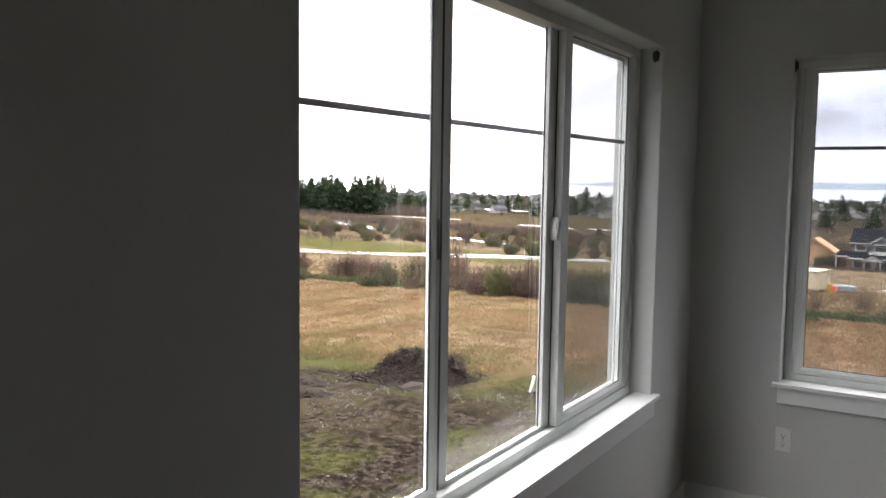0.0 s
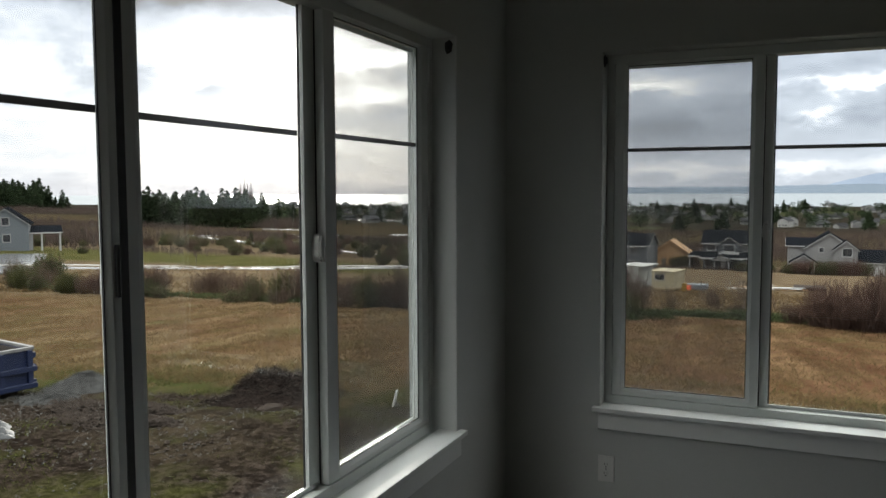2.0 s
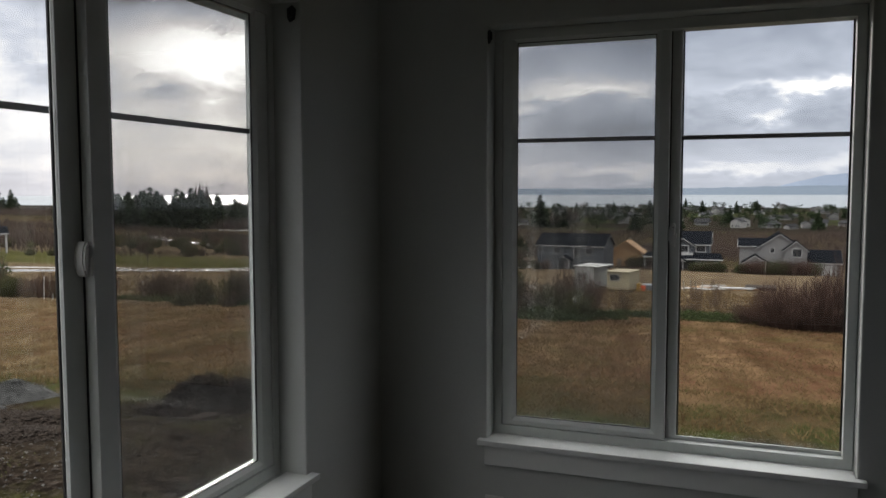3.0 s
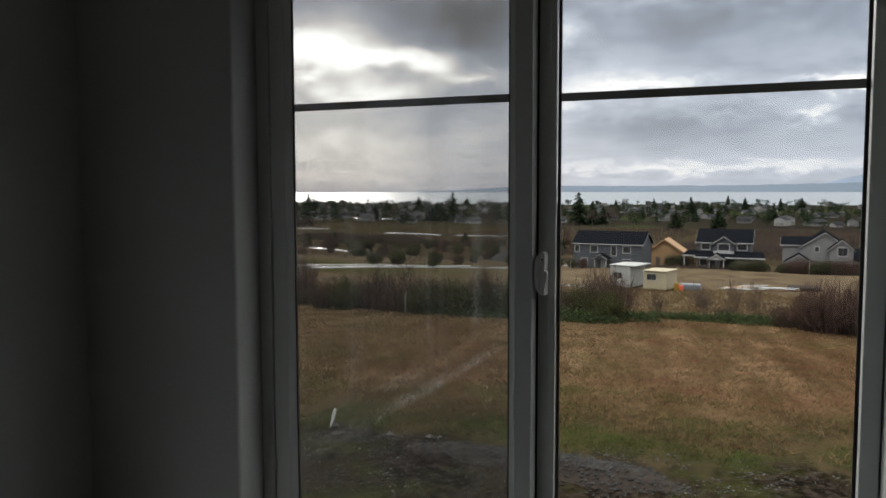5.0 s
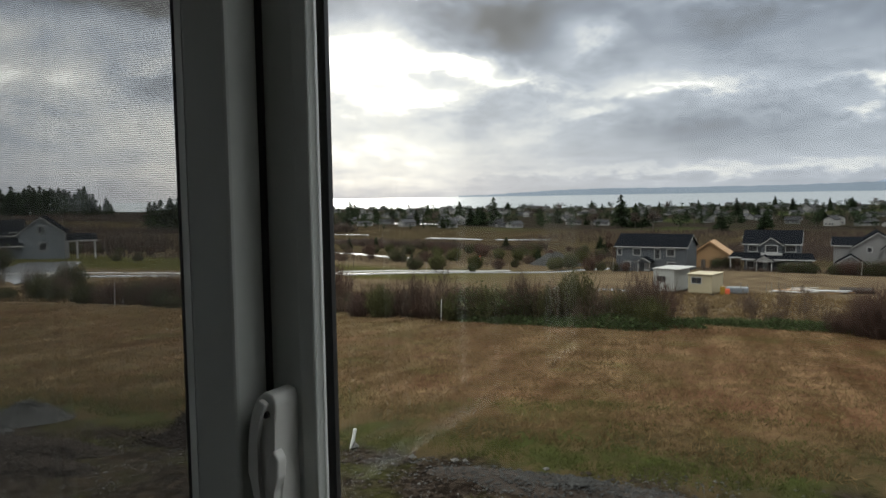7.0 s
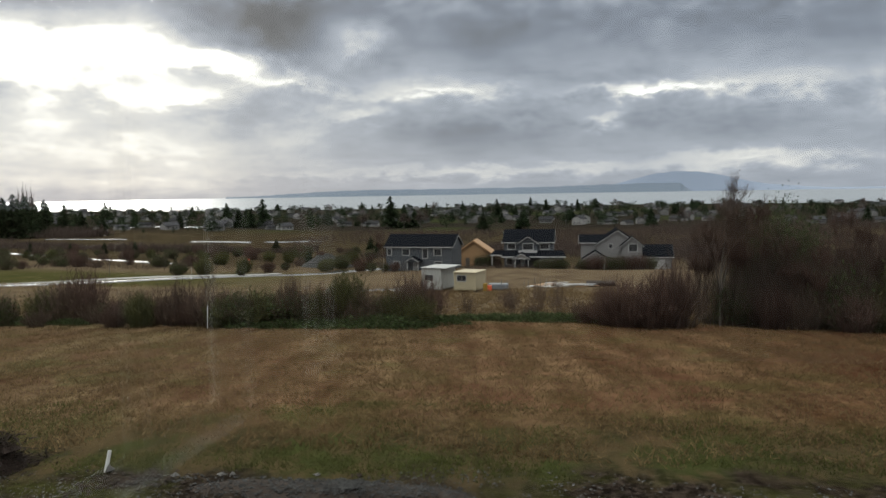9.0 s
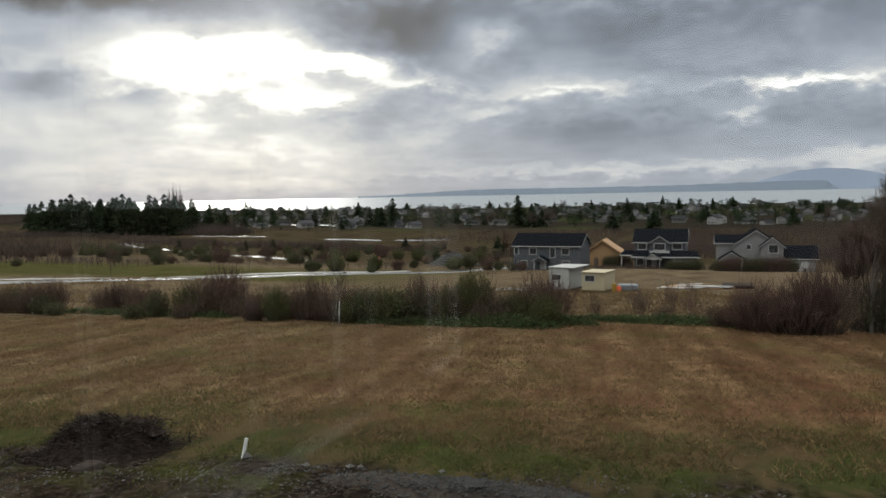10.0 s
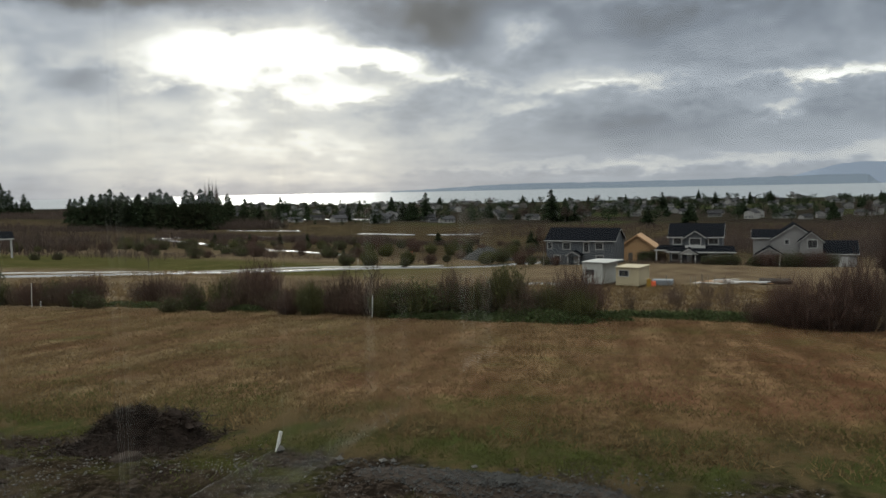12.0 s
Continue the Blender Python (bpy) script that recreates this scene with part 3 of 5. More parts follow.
def slider_window(name, m, u0, u1, v0, v1, sashes, fixed, mulls, off, screen_over, latch_at, label):
    """A vinyl sliding window: outer frame, sliding sashes with their panes, fixed panes, grille bars, latch and insect screen."""
    root = tagged(new(name), label, "window", kind="structure")
    root.matrix_basis = m
    e0 = 0.062 + off
    fr = part("window_frame", ring(u0, u1, v0, v1, 0.030, 0.030, 0.036, 0.036, e0 + 0.018, 0.152 + off), VINYL, root)
    part("track", boxed(u0 + 0.031, u1 - 0.031, e0 + 0.052, e0 + 0.058, v0 + 0.0365, v0 + 0.050), VINYL, fr)
    for a, b in mulls:
        part("mullion", boxed(a, b, e0 + 0.054, 0.142 + off, v0 + 0.0365, v1 - 0.0365, bevel=0.002), VINYL, root)

    def pane(g0, g1, h0, h1, d):
        part("gasket", ring(g0 - 0.004, g1 + 0.004, h0 - 0.004, h1 + 0.004, 0.006, 0.006, 0.006, 0.006, d - 0.0105, d - 0.0060, 0.0), GASKET, root)
        ob = part("pane", boxed(g0, g1, d - 0.009, d + 0.009, h0, h1), GLASS, root)
        ob.visible_shadow = False
        part("grille_bar", boxed(g0, g1, d - 0.003, d + 0.003, 1.7425, 1.7575), GRILLE, root)

    for g0, g1, s0, s1, _ in sashes:  # glass, then the sash's outer edges
        d = 0.104 + off
        h0, h1 = 0.738, 2.098
        w = 0.014
        part("sash", ring(s0, s1, v0 + 0.0375, v1 - 0.0375, g0 - w - s0, s1 - g1 - w, h0 - w - v0 - 0.0375, v1 - 0.0375 - h1 - w, d - 0.019, d + 0.014, 0.003), VINYL, root, "white vinyl sliding sash")
        part("bead", chamfer(g0 - w, g1 + w, h0 - w, h1 + w, w, d - 0.0185, d - 0.010), VINYL, root)
        pane(g0, g1, h0, h1, d)
    for g0, g1 in fixed:
        d = 0.137 + off
        h0, h1 = 0.706, 2.136 - 0.022
        part("bead", ring(g0 - 0.016, g1 + 0.016, h0 - 0.010, h1 + 0.010, 0.012, 0.012, 0.008, 0.008, d - 0.022, d - 0.012, 0.0015), VINYL, root)
        pane(g0, g1, h0, h1, d)
    # thin black strips stand in for the shaded gaps beside the stiles
    for g0, g1, s0, s1, _ in sashes:
        for q in (s0 - 0.004, s1 + 0.0005):
            if u0 + 0.1 < q < u1 - 0.1:
                part("stile_groove", boxed(q, q + 0.0035, e0 + 0.0505, e0 + 0.0535, v0 + 0.039, v1 - 0.039), GASKET, root)
    # wider black strip on the mullion front, painted shade of a gap
    for a, b in mulls:
        if b - a > 0.06:
            part("stile_groove", boxed(a + 0.006, a + 0.027, e0 + 0.0515, e0 + 0.060, v0 + 0.038, v1 - 0.038), GASKET, root)
    for u, d in latch_at:
        crescent(root, u, 1.418, d)
    for s0, s1 in screen_over:
        sc = part("screen_frame", ring(s0, s1, v0 + 0.037, v1 - 0.037, 0.016, 0.016, 0.016, 0.016, 0.140 + off, 0.149 + off, 0.0015), VINYL, root, "thin insect screen frame")
        ob = part("insect_screen", boxed(s0 + 0.014, s1 - 0.014, 0.1442 + off, 0.1449 + off, v0 + 0.051, v1 - 0.051), MESH, sc, "fine dark insect mesh")
        ob.visible_shadow = False
    return root


slider_window("window_1", pose(0, 0, 0), BX0 + 0.002, BX1 - 0.002, BZ0 - 0.004, BZ1 - 0.002,
              [(0.507, 0.991, 0.455, 1.039, 0)], [(1.080, 1.594)], [(1.032, 1.070)], 0.0, [(0.455, 1.030)], [(1.053, 0.100)],
              "white vinyl two-pane sliding window with an insect screen")
wide_window = slider_window("window_2", TURN_A, AY0 + 0.002, AY1 - 0.002, BZ0 - 0.004, BZ1 - 0.002,
              [(-1.247, -0.668, -1.322, -0.596, 0), (-2.669, -2.148, -2.741, -2.115, 0)], [(-2.012, -1.388)],
              [(-1.373, -1.314), (-2.087, -2.024)], 0.016, [(-1.285, -0.596)], [(-1.338, 0.116)],
              "wide white vinyl three-pane sliding window")
part("latch", boxed(-2.128, -2.120, 0.092, 0.101, 1.372, 1.480, bevel=0.002), BLACK, wide_window, "slim dark latch on the meeting stile")


slider_window("window_3", TURN_A, CY0 + 0.002, CY1 - 0.002, BZ0 - 0.004, BZ1 - 0.002, [], [(CY0 + 0.05, CY1 - 0.05)], [], 0.016, [], [],
              "narrow white vinyl fixed window")


def stool(m, u0, u1, label):
    root = tagged(new("window_sill"), label, "window sill", kind="structure")
    root.matrix_basis = m
    part("sill_board", boxed(u0 - 0.028, u1 + 0.028, -0.034, 0.0, BZ0 - 0.020, BZ0, bevel=0.003), TRIM, root)
    part("sill_inner", boxed(u0 + 0.001, u1 - 0.001, -0.002, 0.075, BZ0 - 0.0195, BZ0 - 0.0006), TRIM, root)
    part("apron", boxed(u0 - 0.005, u1 + 0.005, -0.016, -0.0, BZ0 - 0.094, BZ0 - 0.0205, bevel=0.002), TRIM, root)


stool(pose(0, 0, 0), BX0, BX1, "white painted window stool with a flat apron")
stool(TURN_A, CY0, CY1, "narrow white painted window stool with a flat apron")
stool(TURN_A, AY0, AY1, "long white painted window stool with a flat apron")


def clip(m):
    """A small black blind bracket left in the corner of a window opening."""
    root = tagged(new("blind_bracket"), "small black blind bracket in the window corner", "bracket", "blind brackets")
    root.matrix_basis = m
    bm = bmesh.new()
    pts = [(-0.006, -0.026), (0.012, -0.018), (0.017, 0.012), (0.004, 0.026), (-0.014, 0.016), (-0.014, -0.010)]
    f = [bm.verts.new((0.0, p[0], p[1])) for p in pts]
    b = [bm.verts.new((0.006, p[0], p[1])) for p in pts]
    bm.faces.new(f), bm.faces.new(list(reversed(b)))
    for j in range(6):
        bm.faces.new((f[j], b[j], b[(j + 1) % 6], f[(j + 1) % 6]))
    bmesh.ops.bevel(bm, geom=list(bm.edges), offset=0.0012, segments=1, affect="EDGES")
    part("plate", bm, BLACK, root)
    part("hook", boxed(0.004, 0.013, -0.006, 0.006, -0.012, 0.016, bevel=0.002), BLACK, root)


clip(pose(BX0, 0.012, 2.112))
clip(pose(-0.030, AY1, 2.112, 0, 0, -90))


def outlet():
    root = tagged(new("wall_outlet"), "white duplex power outlet on the wall", "outlet")
    root.matrix_basis = pose(0.452, 0, 0.405)
    part("cover_plate", boxed(-0.035, 0.035, -0.006, 0.0, -0.057, 0.057, bevel=0.003), PLASTIC, root)
    for z in (0.0195, -0.0195):
        bm = bmesh.new()
        bmesh.ops.create_cone(bm, cap_ends=True, segments=20, radius1=0.0165, radius2=0.0165, depth=0.004, matrix=pose(0, -0.0072, z, 90))
        r = part("receptacle", bm, PLASTIC, root)
        part("slot", boxed(-0.0075, -0.0052, -0.0096, -0.0085, z - 0.002, z + 0.007), BLACK, r)
        part("slot", boxed(0.0052, 0.0075, -0.0096, -0.0085, z - 0.001, z + 0.006), BLACK, r)
        part("slot", boxed(-0.003, 0.003, -0.0096, -0.0085, z - 0.011, z - 0.006), BLACK, r)
    bm = bmesh.new()
    bmesh.ops.create_cone(bm, cap_ends=True, segments=10, radius1=0.003, radius2=0.003, depth=0.002, matrix=pose(0, -0.0066, 0, 90))
    part("screw", bm, PALE_STEEL, root)


outlet()


# ---- land and sea ----
def land(x, y):
    """The land with its small unevenness."""
    r = math.hypot(x, y)
    h = noise.noise((x * 0.45, y * 0.45, 0)) * 0.07 + noise.noise((x * 1.3, y * 1.3, 5)) * 0.035
    if r > 60:
        h += noise.noise((x * 0.03, y * 0.03, 9)) * min((r - 60) / 100, 1.0) * 0.6
    if r > 1100:
        h -= max(0.0, noise.noise((x * 0.004, y * 0.004, 3))) * (r - 1100) * 0.01
    return terrain(x, y) + h


def build_ground():
    rad = [0.0] + [2.5 * 1.034 ** i for i in range(193)]
    rad = [r for r in rad if r < 1490] + [1500.0]
    steps = 480
    vs, fs = [(0, 0, -3.1)], []
    for r in rad[1:]:
        for j in range(steps):
            a = 2 * math.pi * j / steps
            x, y = r * math.sin(a), r * math.cos(a)
            vs.append((x, y, land(x, y)))
    for j in range(steps):
        fs.append((0, 1 + (j + 1) % steps, 1 + j))
    n = len(rad) - 1
    for i in range(n - 1):
        for j in range(steps):
            k = (j + 1) % steps
            a, b = 1 + i * steps, 1 + (i + 1) * steps
            fs.append((a + j, a + k, b + k, b + j))
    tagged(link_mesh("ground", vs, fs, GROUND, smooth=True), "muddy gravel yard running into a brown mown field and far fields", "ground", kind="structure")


build_ground()


def build_sea():
    vs, fs, n = [], [], 96
    rad = (700, 1200, 2000, 3200, 4850)
    for r in rad:
        for j in range(n):
            a = 2 * math.pi * j / n
            vs.append((r * math.sin(a), r * math.cos(a), -26.2))
    for i in range(len(rad) - 1):
        for j in range(n):
            k = (j + 1) % n
            fs.append((i * n + j, i * n + k, (i + 1) * n + k, (i + 1) * n + j))
    tagged(link_mesh("water", vs, fs, SEA), "pale grey sea reaching to the horizon", "sea", kind="structure")


build_sea()


def far_shore(name, a0, a1, r, profile, material, label, seed):
    """A distant ridge on the water: a low ridge with an uneven top, between two bearings, sized to fit the camera's
    view.
    """
    rnd = random.Random(seed)
    vs, fs, n = [], [], 90
    for i in range(n + 1):
        t = i / n
        a = radians(a0 + (a1 - a0) * t)
        h = profile(t) + rnd.uniform(-1, 1) * 2.0 * min(1, 8 * t, 8 * (1 - t))
        for rr, z in ((r, -26.5), (r + 60, -26.2 + max(h, 0.5)), (r + 130, -26.5)):
            vs.append((-math.sin(a) * rr, math.cos(a) * rr, z))
    for i in range(n):
        for k in (0, 1):
            fs.append((3 * i + k, 3 * i + k + 1, 3 * i + k + 4, 3 * i + k + 3))
    tagged(link_mesh(name, vs, fs, material), label, "island", kind="structure")


far_shore("backdrop_island", 25.0, -7.0, 4550, lambda t: 8 + 26 * ease(t, 0, 0.3) + 14 * ease(t, 0.6, 0.95) - 46 * ease(t, 0.975, 1.0), ISLAND, "long low blue island backdrop across the water, haze in its colour", 3)
far_shore("backdrop_mountain", 2.0, -24.0, 4720, lambda t: 22 * ease(t, 0, 0.15) + 76 * math.exp(-((t - 0.36) / 0.13) ** 2) + 40 * math.exp(-((t - 0.24) / 0.1) ** 2) - 12 * ease(t, 0.55, 0.7), MOUNTAIN, "pale blue mountain backdrop beyond the water, haze in its colour", 4)


def ribbon(name, pts, width, material, label, lift=0.05):
    """A strip laid on the land along a line of plan points."""
    line = []
    for (x0, y0), (x1, y1) in zip(pts, pts[1:]):
        n = max(2, int(math.hypot(x1 - x0, y1 - y0) / 3))
        line += [(x0 + (x1 - x0) * i / n, y0 + (y1 - y0) * i / n) for i in range(n)]
    line.append(pts[-1])
    for _ in range(6):
        line = [line[0]] + [((a[0] + 2 * b[0] + c[0]) / 4, (a[1] + 2 * b[1] + c[1]) / 4) for a, b, c in zip(line, line[1:], line[2:])] + [line[-1]]
    vs, fs = [], []
    for i, (x, y) in enumerate(line):
        p, q = line[max(i - 1, 0)], line[min(i + 1, len(line) - 1)]
        d = Vector((q[0] - p[0], q[1] - p[1], 0)).normalized()
        s = Vector((-d.y, d.x, 0)) * width / 2
        r = math.hypot(x, y)
        up = lift + 0.06 + 0.08 * min(max((r - 60) / 100, 0), 1)
        for q in range(7):
            u = q / 3 - 1
            px, py = x + s.x * u, y + s.y * u
            vs.append((px, py, land(px, py) + (up if 0 < q < 6 else -0.15)))
    for i in range(len(line) - 1):
        for k in range(6):
            fs.append((7 * i + k, 7 * i + k + 1, 7 * i + k + 8, 7 * i + k + 7))
    return tagged(link_mesh(name, vs, fs, material), label, name.split("_")[0], kind="structure")


ribbon("road_main", [(-125, 62), (-96, 64), (-88, 70), (-79, 79), (-68, 108), (-59, 127), (-56, 140), (-52, 150), (-48, 164), (-36, 172)], 3.8, WETROAD, "wet pale asphalt road behind the hedge")
ribbon("pavement_main", [(-128, 69), (-100, 71.5), (-95, 76), (-86, 85), (-75, 111), (-66, 130), (-63, 142), (-59, 153)], 1.3, CURB, "narrow wet concrete path beside the road")
ribbon("road_drive", [(-100, 72), (-112, 86), (-126, 98), (-138, 108)], 13.0, WETROAD, "wet asphalt driveway up to the grey house", lift=0.02)
ribbon("road_apron", [(-160, 66), (-124, 68), (-104, 69.5), (-90, 68), (-82, 64)], 8.0, WETROAD, "wet asphalt apron before the grey house", lift=0.04)
ribbon("road_far", [(-228, 262), (-168, 236), (-130, 200), (-108, 186), (-94, 187)], 4.0, WETROAD, "wet narrow road winding across the far field")
ribbon("road_far_branch", [(-226, 262), (-214, 285), (-190, 300)], 3.0, WETROAD, "wet narrow track on the far field")
for nm, pts, w in (("pond_a", [(-176, 343), (-150, 350)], 9), ("pond_b", [(-146, 357), (-120, 361)], 9), ("pond_c", [(-255, 350), (-222, 366)], 6),
                   ("pond_d", [(-335, 540), (-250, 560)], 26), ("pond_e", [(-31, 97), (-19.5, 99.5)], 3.4)):
    ribbon(nm, pts, w, WATER, "sheet of standing water on the field", lift=0.02)


# ---- plants ----
def thing(name, label, category, group="", kind=""):
    return tagged(new(name), label, category, group, kind)


def shrub(name, label, h, w, twigs, leaves, tw_mat, lf_mat, seed, spread=0.8, thick=1.0):
    """A bush of many fine stems fanning up from its foot, with leaf clumps."""
    random.seed(seed)
    root = thing(name, label, "shrub", "hedge shrubs")
    vs, fs, tips = [], [], []
    for _ in range(twigs):
        a, k = random.uniform(0, 2 * math.pi), random.random() ** 0.6
        bx, by = math.cos(a) * w * 0.32 * k, math.sin(a) * w * 0.32 * k
        hh = h * random.uniform(0.55, 1.0) * (1 - 0.35 * k * k)
        p = Vector((bx, by, 0.0))
        mid = Vector((bx * (1 + spread), by * (1 + spread), hh * 0.55)) + Vector((random.gauss(0, .06), random.gauss(0, .06), 0)) * w
        top = mid + Vector((random.gauss(bx * 0.3, 0.09 * w), random.gauss(by * 0.3, 0.09 * w), hh * 0.45))
        sliver(vs, fs, p, mid, 0.016 * thick)
        sliver(vs, fs, p.lerp(mid, 0.8), top, 0.013 * thick)
        for _ in range(4):
            s = mid.lerp(top, random.uniform(-0.6, 0.8))
            t = s + Vector((random.gauss(0, .13) * w, random.gauss(0, .13) * w, random.uniform(0.08, 0.3) * h))
            sliver(vs, fs, s, t, 0.010 * thick)
            tips.append(s.lerp(t, random.random()))
    link_mesh("stems", vs, fs, tw_mat, root)
    if leaves:
        vs, fs = [], []
        for _ in range(leaves):
            c = random.choice(tips) + Vector((random.gauss(0, .08), random.gauss(0, .08), random.gauss(-0.08 * h, .08 * h)))
            c.z = max(c.z, 0.05)
            q = Vector((random.gauss(0, 1), random.gauss(0, 1), random.gauss(0.4, 1))).normalized() * random.uniform(0.08, 0.2)
            sliver(vs, fs, c, c + q, random.uniform(0.03, 0.075))
        link_mesh("leaves", vs, fs, lf_mat, root)
    return root


def bramble(seed):
    """A low mound of evergreen leaves."""
    random.seed(seed)
    root = thing("bramble_patch", "low dark green bramble patch at the field edge", "bramble", "bramble patches")
    vs, fs = [], []
    for _ in range(1500):
        a, k = random.uniform(0, 2 * math.pi), math.sqrt(random.random())
        x, y = math.cos(a) * k * 2.3, math.sin(a) * k * 0.9
        top = 0.75 * (1 - k ** 3) * (0.75 + 0.4 * noise.noise((x * 1.2, y * 1.2, seed)))
        c = Vector((x, y, max(0.02, top * random.uniform(0.4, 1.0))))
        q = Vector((random.gauss(0, 1), random.gauss(0, 1), random.gauss(0.5, 1))).normalized() * random.uniform(0.08, 0.2)
        sliver(vs, fs, c, c + q, random.uniform(0.03, 0.07))
    link_mesh("leaves", vs, fs, LEAF, root)
    vs, fs = [], []
    for _ in range(60):
        p = Vector((random.gauss(0, 1.0), random.gauss(0, 0.4), 0.0))
        sliver(vs, fs, p, p + Vector((random.gauss(0, .4), random.gauss(0, .3), random.uniform(0.5, 1.0))), 0.012)
    link_mesh("stems", vs, fs, TWIG, root)
    return root


def bare_tree(name, label, h, seed, bark, twig, levels=4, lean=0.0):
    """A leafless tree: tapered trunk, limbs, and a crown of fine twigs."""
    random.seed(seed)
    root = thing(name, label, "tree", "bare trees")
    tv, tf, cv, cf = [], [], [], []

    def grow(p, d, length, r, lv):
        q = p + d * length
        if lv >= levels - 1:
            tube(tv, tf, p, q, r, r * 0.6, 6)
        else:
            tube(cv, cf, p, q, max(r, 0.005), max(r * 0.55, 0.0035), 3)
        if lv == 0:
            for _ in range(3):
                sliver(cv, cf, p.lerp(q, random.random()), q + Vector((random.gauss(0, .18), random.gauss(0, .18), random.uniform(0, .35))), 0.0055)
            return
        kids = 4 if lv == levels else 3
        for j in range(kids + (lv < levels)):
            s = p.lerp(q, random.uniform(0.45, 1.0) if j else 1.0)
            dd = (d + Vector((random.gauss(0, .34), random.gauss(0, .34), random.uniform(0.05, .45)))).normalized()
            grow(s, dd, length * random.uniform(0.5, 0.8), r * random.uniform(0.42, 0.6), lv - 1)

    grow(Vector((0, 0, 0)), Vector((lean, 0, 1)).normalized(), h * 0.40, h * 0.011, levels)
    link_mesh("trunk", tv, tf, bark, root)
    link_mesh("crown", cv, cf, twig, root)
    return root


def conifer(name, label, h, w, seed, whorls=20, ragged=0.3):
    """A fir: a tapered trunk and drooping branch sprays, ragged in outline."""
    random.seed(seed)
    root = thing(name, label, "tree", "conifers")
    vs, fs = [], []
    tube(vs, fs, (0, 0, 0), (0, 0, h * 0.97), h * 0.018, h * 0.002, 6)
    link_mesh("trunk", vs, fs, BARK, root)
    vs, fs = [], []
    for i in range(whorls):
        t = (i + random.uniform(-.3, .3)) / whorls
        z = h * (0.10 + 0.90 * t)
        reach = w * (1 - max(t, 0)) ** 0.75 * 0.5 + 0.02 * h
        for j in range(9):
            a = random.uniform(0, 2 * math.pi)
            rr = reach * random.uniform(1 - ragged * 1.6, 1 + ragged * 0.6)
            d = Vector((math.cos(a), math.sin(a), 0))
            s = Vector((-d.y, d.x, 0))
            p = Vector((0, 0, z + h * 0.03))
            tip = d * rr + Vector((0, 0, z - rr * random.uniform(0.05, 0.45)))
            for k in range(4):
                u = p.lerp(tip, 0.15 + 0.22 * k)
                v = u + d * rr * 0.34 + s * random.gauss(0, .28) * rr + Vector((0, 0, random.uniform(-0.05, 0.02) * h))
                sliver(vs, fs, u, v, 0.15 * rr + 0.008 * h)
    link_mesh("crown", vs, fs, NEEDLE, root)
    return root


def round_tree(name, label, h, seed, leaf):
    """A broad tree: short trunk, limbs and a crown of many small leaf clumps with gaps."""
    random.seed(seed)
    root = thing(name, label, "tree", "round trees")
    vs, fs = [], []
    tube(vs, fs, (0, 0, 0), (0, 0, h * 0.4), h * 0.03, h * 0.02, 6)
    cs = []
    for _ in range(9):
        c = Vector((random.gauss(0, .17), random.gauss(0, .17), random.uniform(.42, .85))) * h
        tube(vs, fs, (0, 0, h * 0.3), c, h * 0.012, h * 0.004, 4)
        cs.append((c, h * random.uniform(0.12, 0.2)))
    link_mesh("trunk", vs, fs, BARK, root)
    vs, fs = [], []
    for _ in range(900):
        c, r = random.choice(cs)
        d = Vector((random.gauss(0, 1), random.gauss(0, 1), random.gauss(0, .8))).normalized() * r * random.uniform(0.5, 1.1)
        sliver(vs, fs, c + d, c + d * 1.1 + Vector((random.gauss(0, .03), random.gauss(0, .03), random.gauss(0, .03))) * h, 0.016 * h)
    link_mesh("crown", vs, fs, leaf, root)
    return root


class Grove:
    """Places copies of a few prototypes on the land; the first use of each moves the prototype itself."""

    def __init__(self, protos, sink=0.0):
        self.protos, self.used, self.sink = protos, set(), sink

    def put(self, i, x, y, s=1.0, turn=None, sz=None):
        ob = self.protos[i]
        m = Matrix.Translation((x, y, terrain(x, y) - self.sink)) @ Matrix.Rotation(random.uniform(0, 6.28) if turn is None else turn, 4, "Z")
        c = copy_thing(ob, m) if i in self.used else ob
        c.matrix_basis = m
        c.scale = (s, s, sz or s)
        self.used.add(i)
        return c


hedge = Grove([
    shrub("bare_shrub", "bare brown twiggy shrub in the hedge line", 2.6, 2.2, 150, 0, TWIG, None, 11, 0.8, 1.7),
    shrub("bare_shrub", "bare reddish willow shrub in the hedge line", 2.9, 2.6, 180, 0, RED_TWIG, None, 12, 0.6, 1.7),
    shrub("broom_shrub", "dense olive green broom shrub in the hedge line", 2.5, 2.2, 240, 900, BROOM, BROOM, 13, 0.5, 1.6),
    shrub("evergreen_shrub", "dark evergreen shrub in the hedge line", 2.4, 2.2, 160, 1700, TWIG, LEAF, 14, 0.7, 1.5),
    shrub("sapling_shrub", "thin bare sapling clump on rough grass", 2.0, 1.3, 46, 0, TWIG, None, 15, 0.9, 1.3),
    shrub("willow_thicket", "tall bare grey-brown willow thicket", 5.0, 4.4, 420, 0, WILLOW, None, 16, 1.0, 1.0),
    shrub("tall_evergreen", "tall dark evergreen bush behind bare willows", 5.8, 3.8, 260, 9000, TWIG, LEAF, 17, 0.7, 1.5),
], 0.05)
patch = Grove([bramble(21), bramble(22)], 0.05)

random.seed(77)
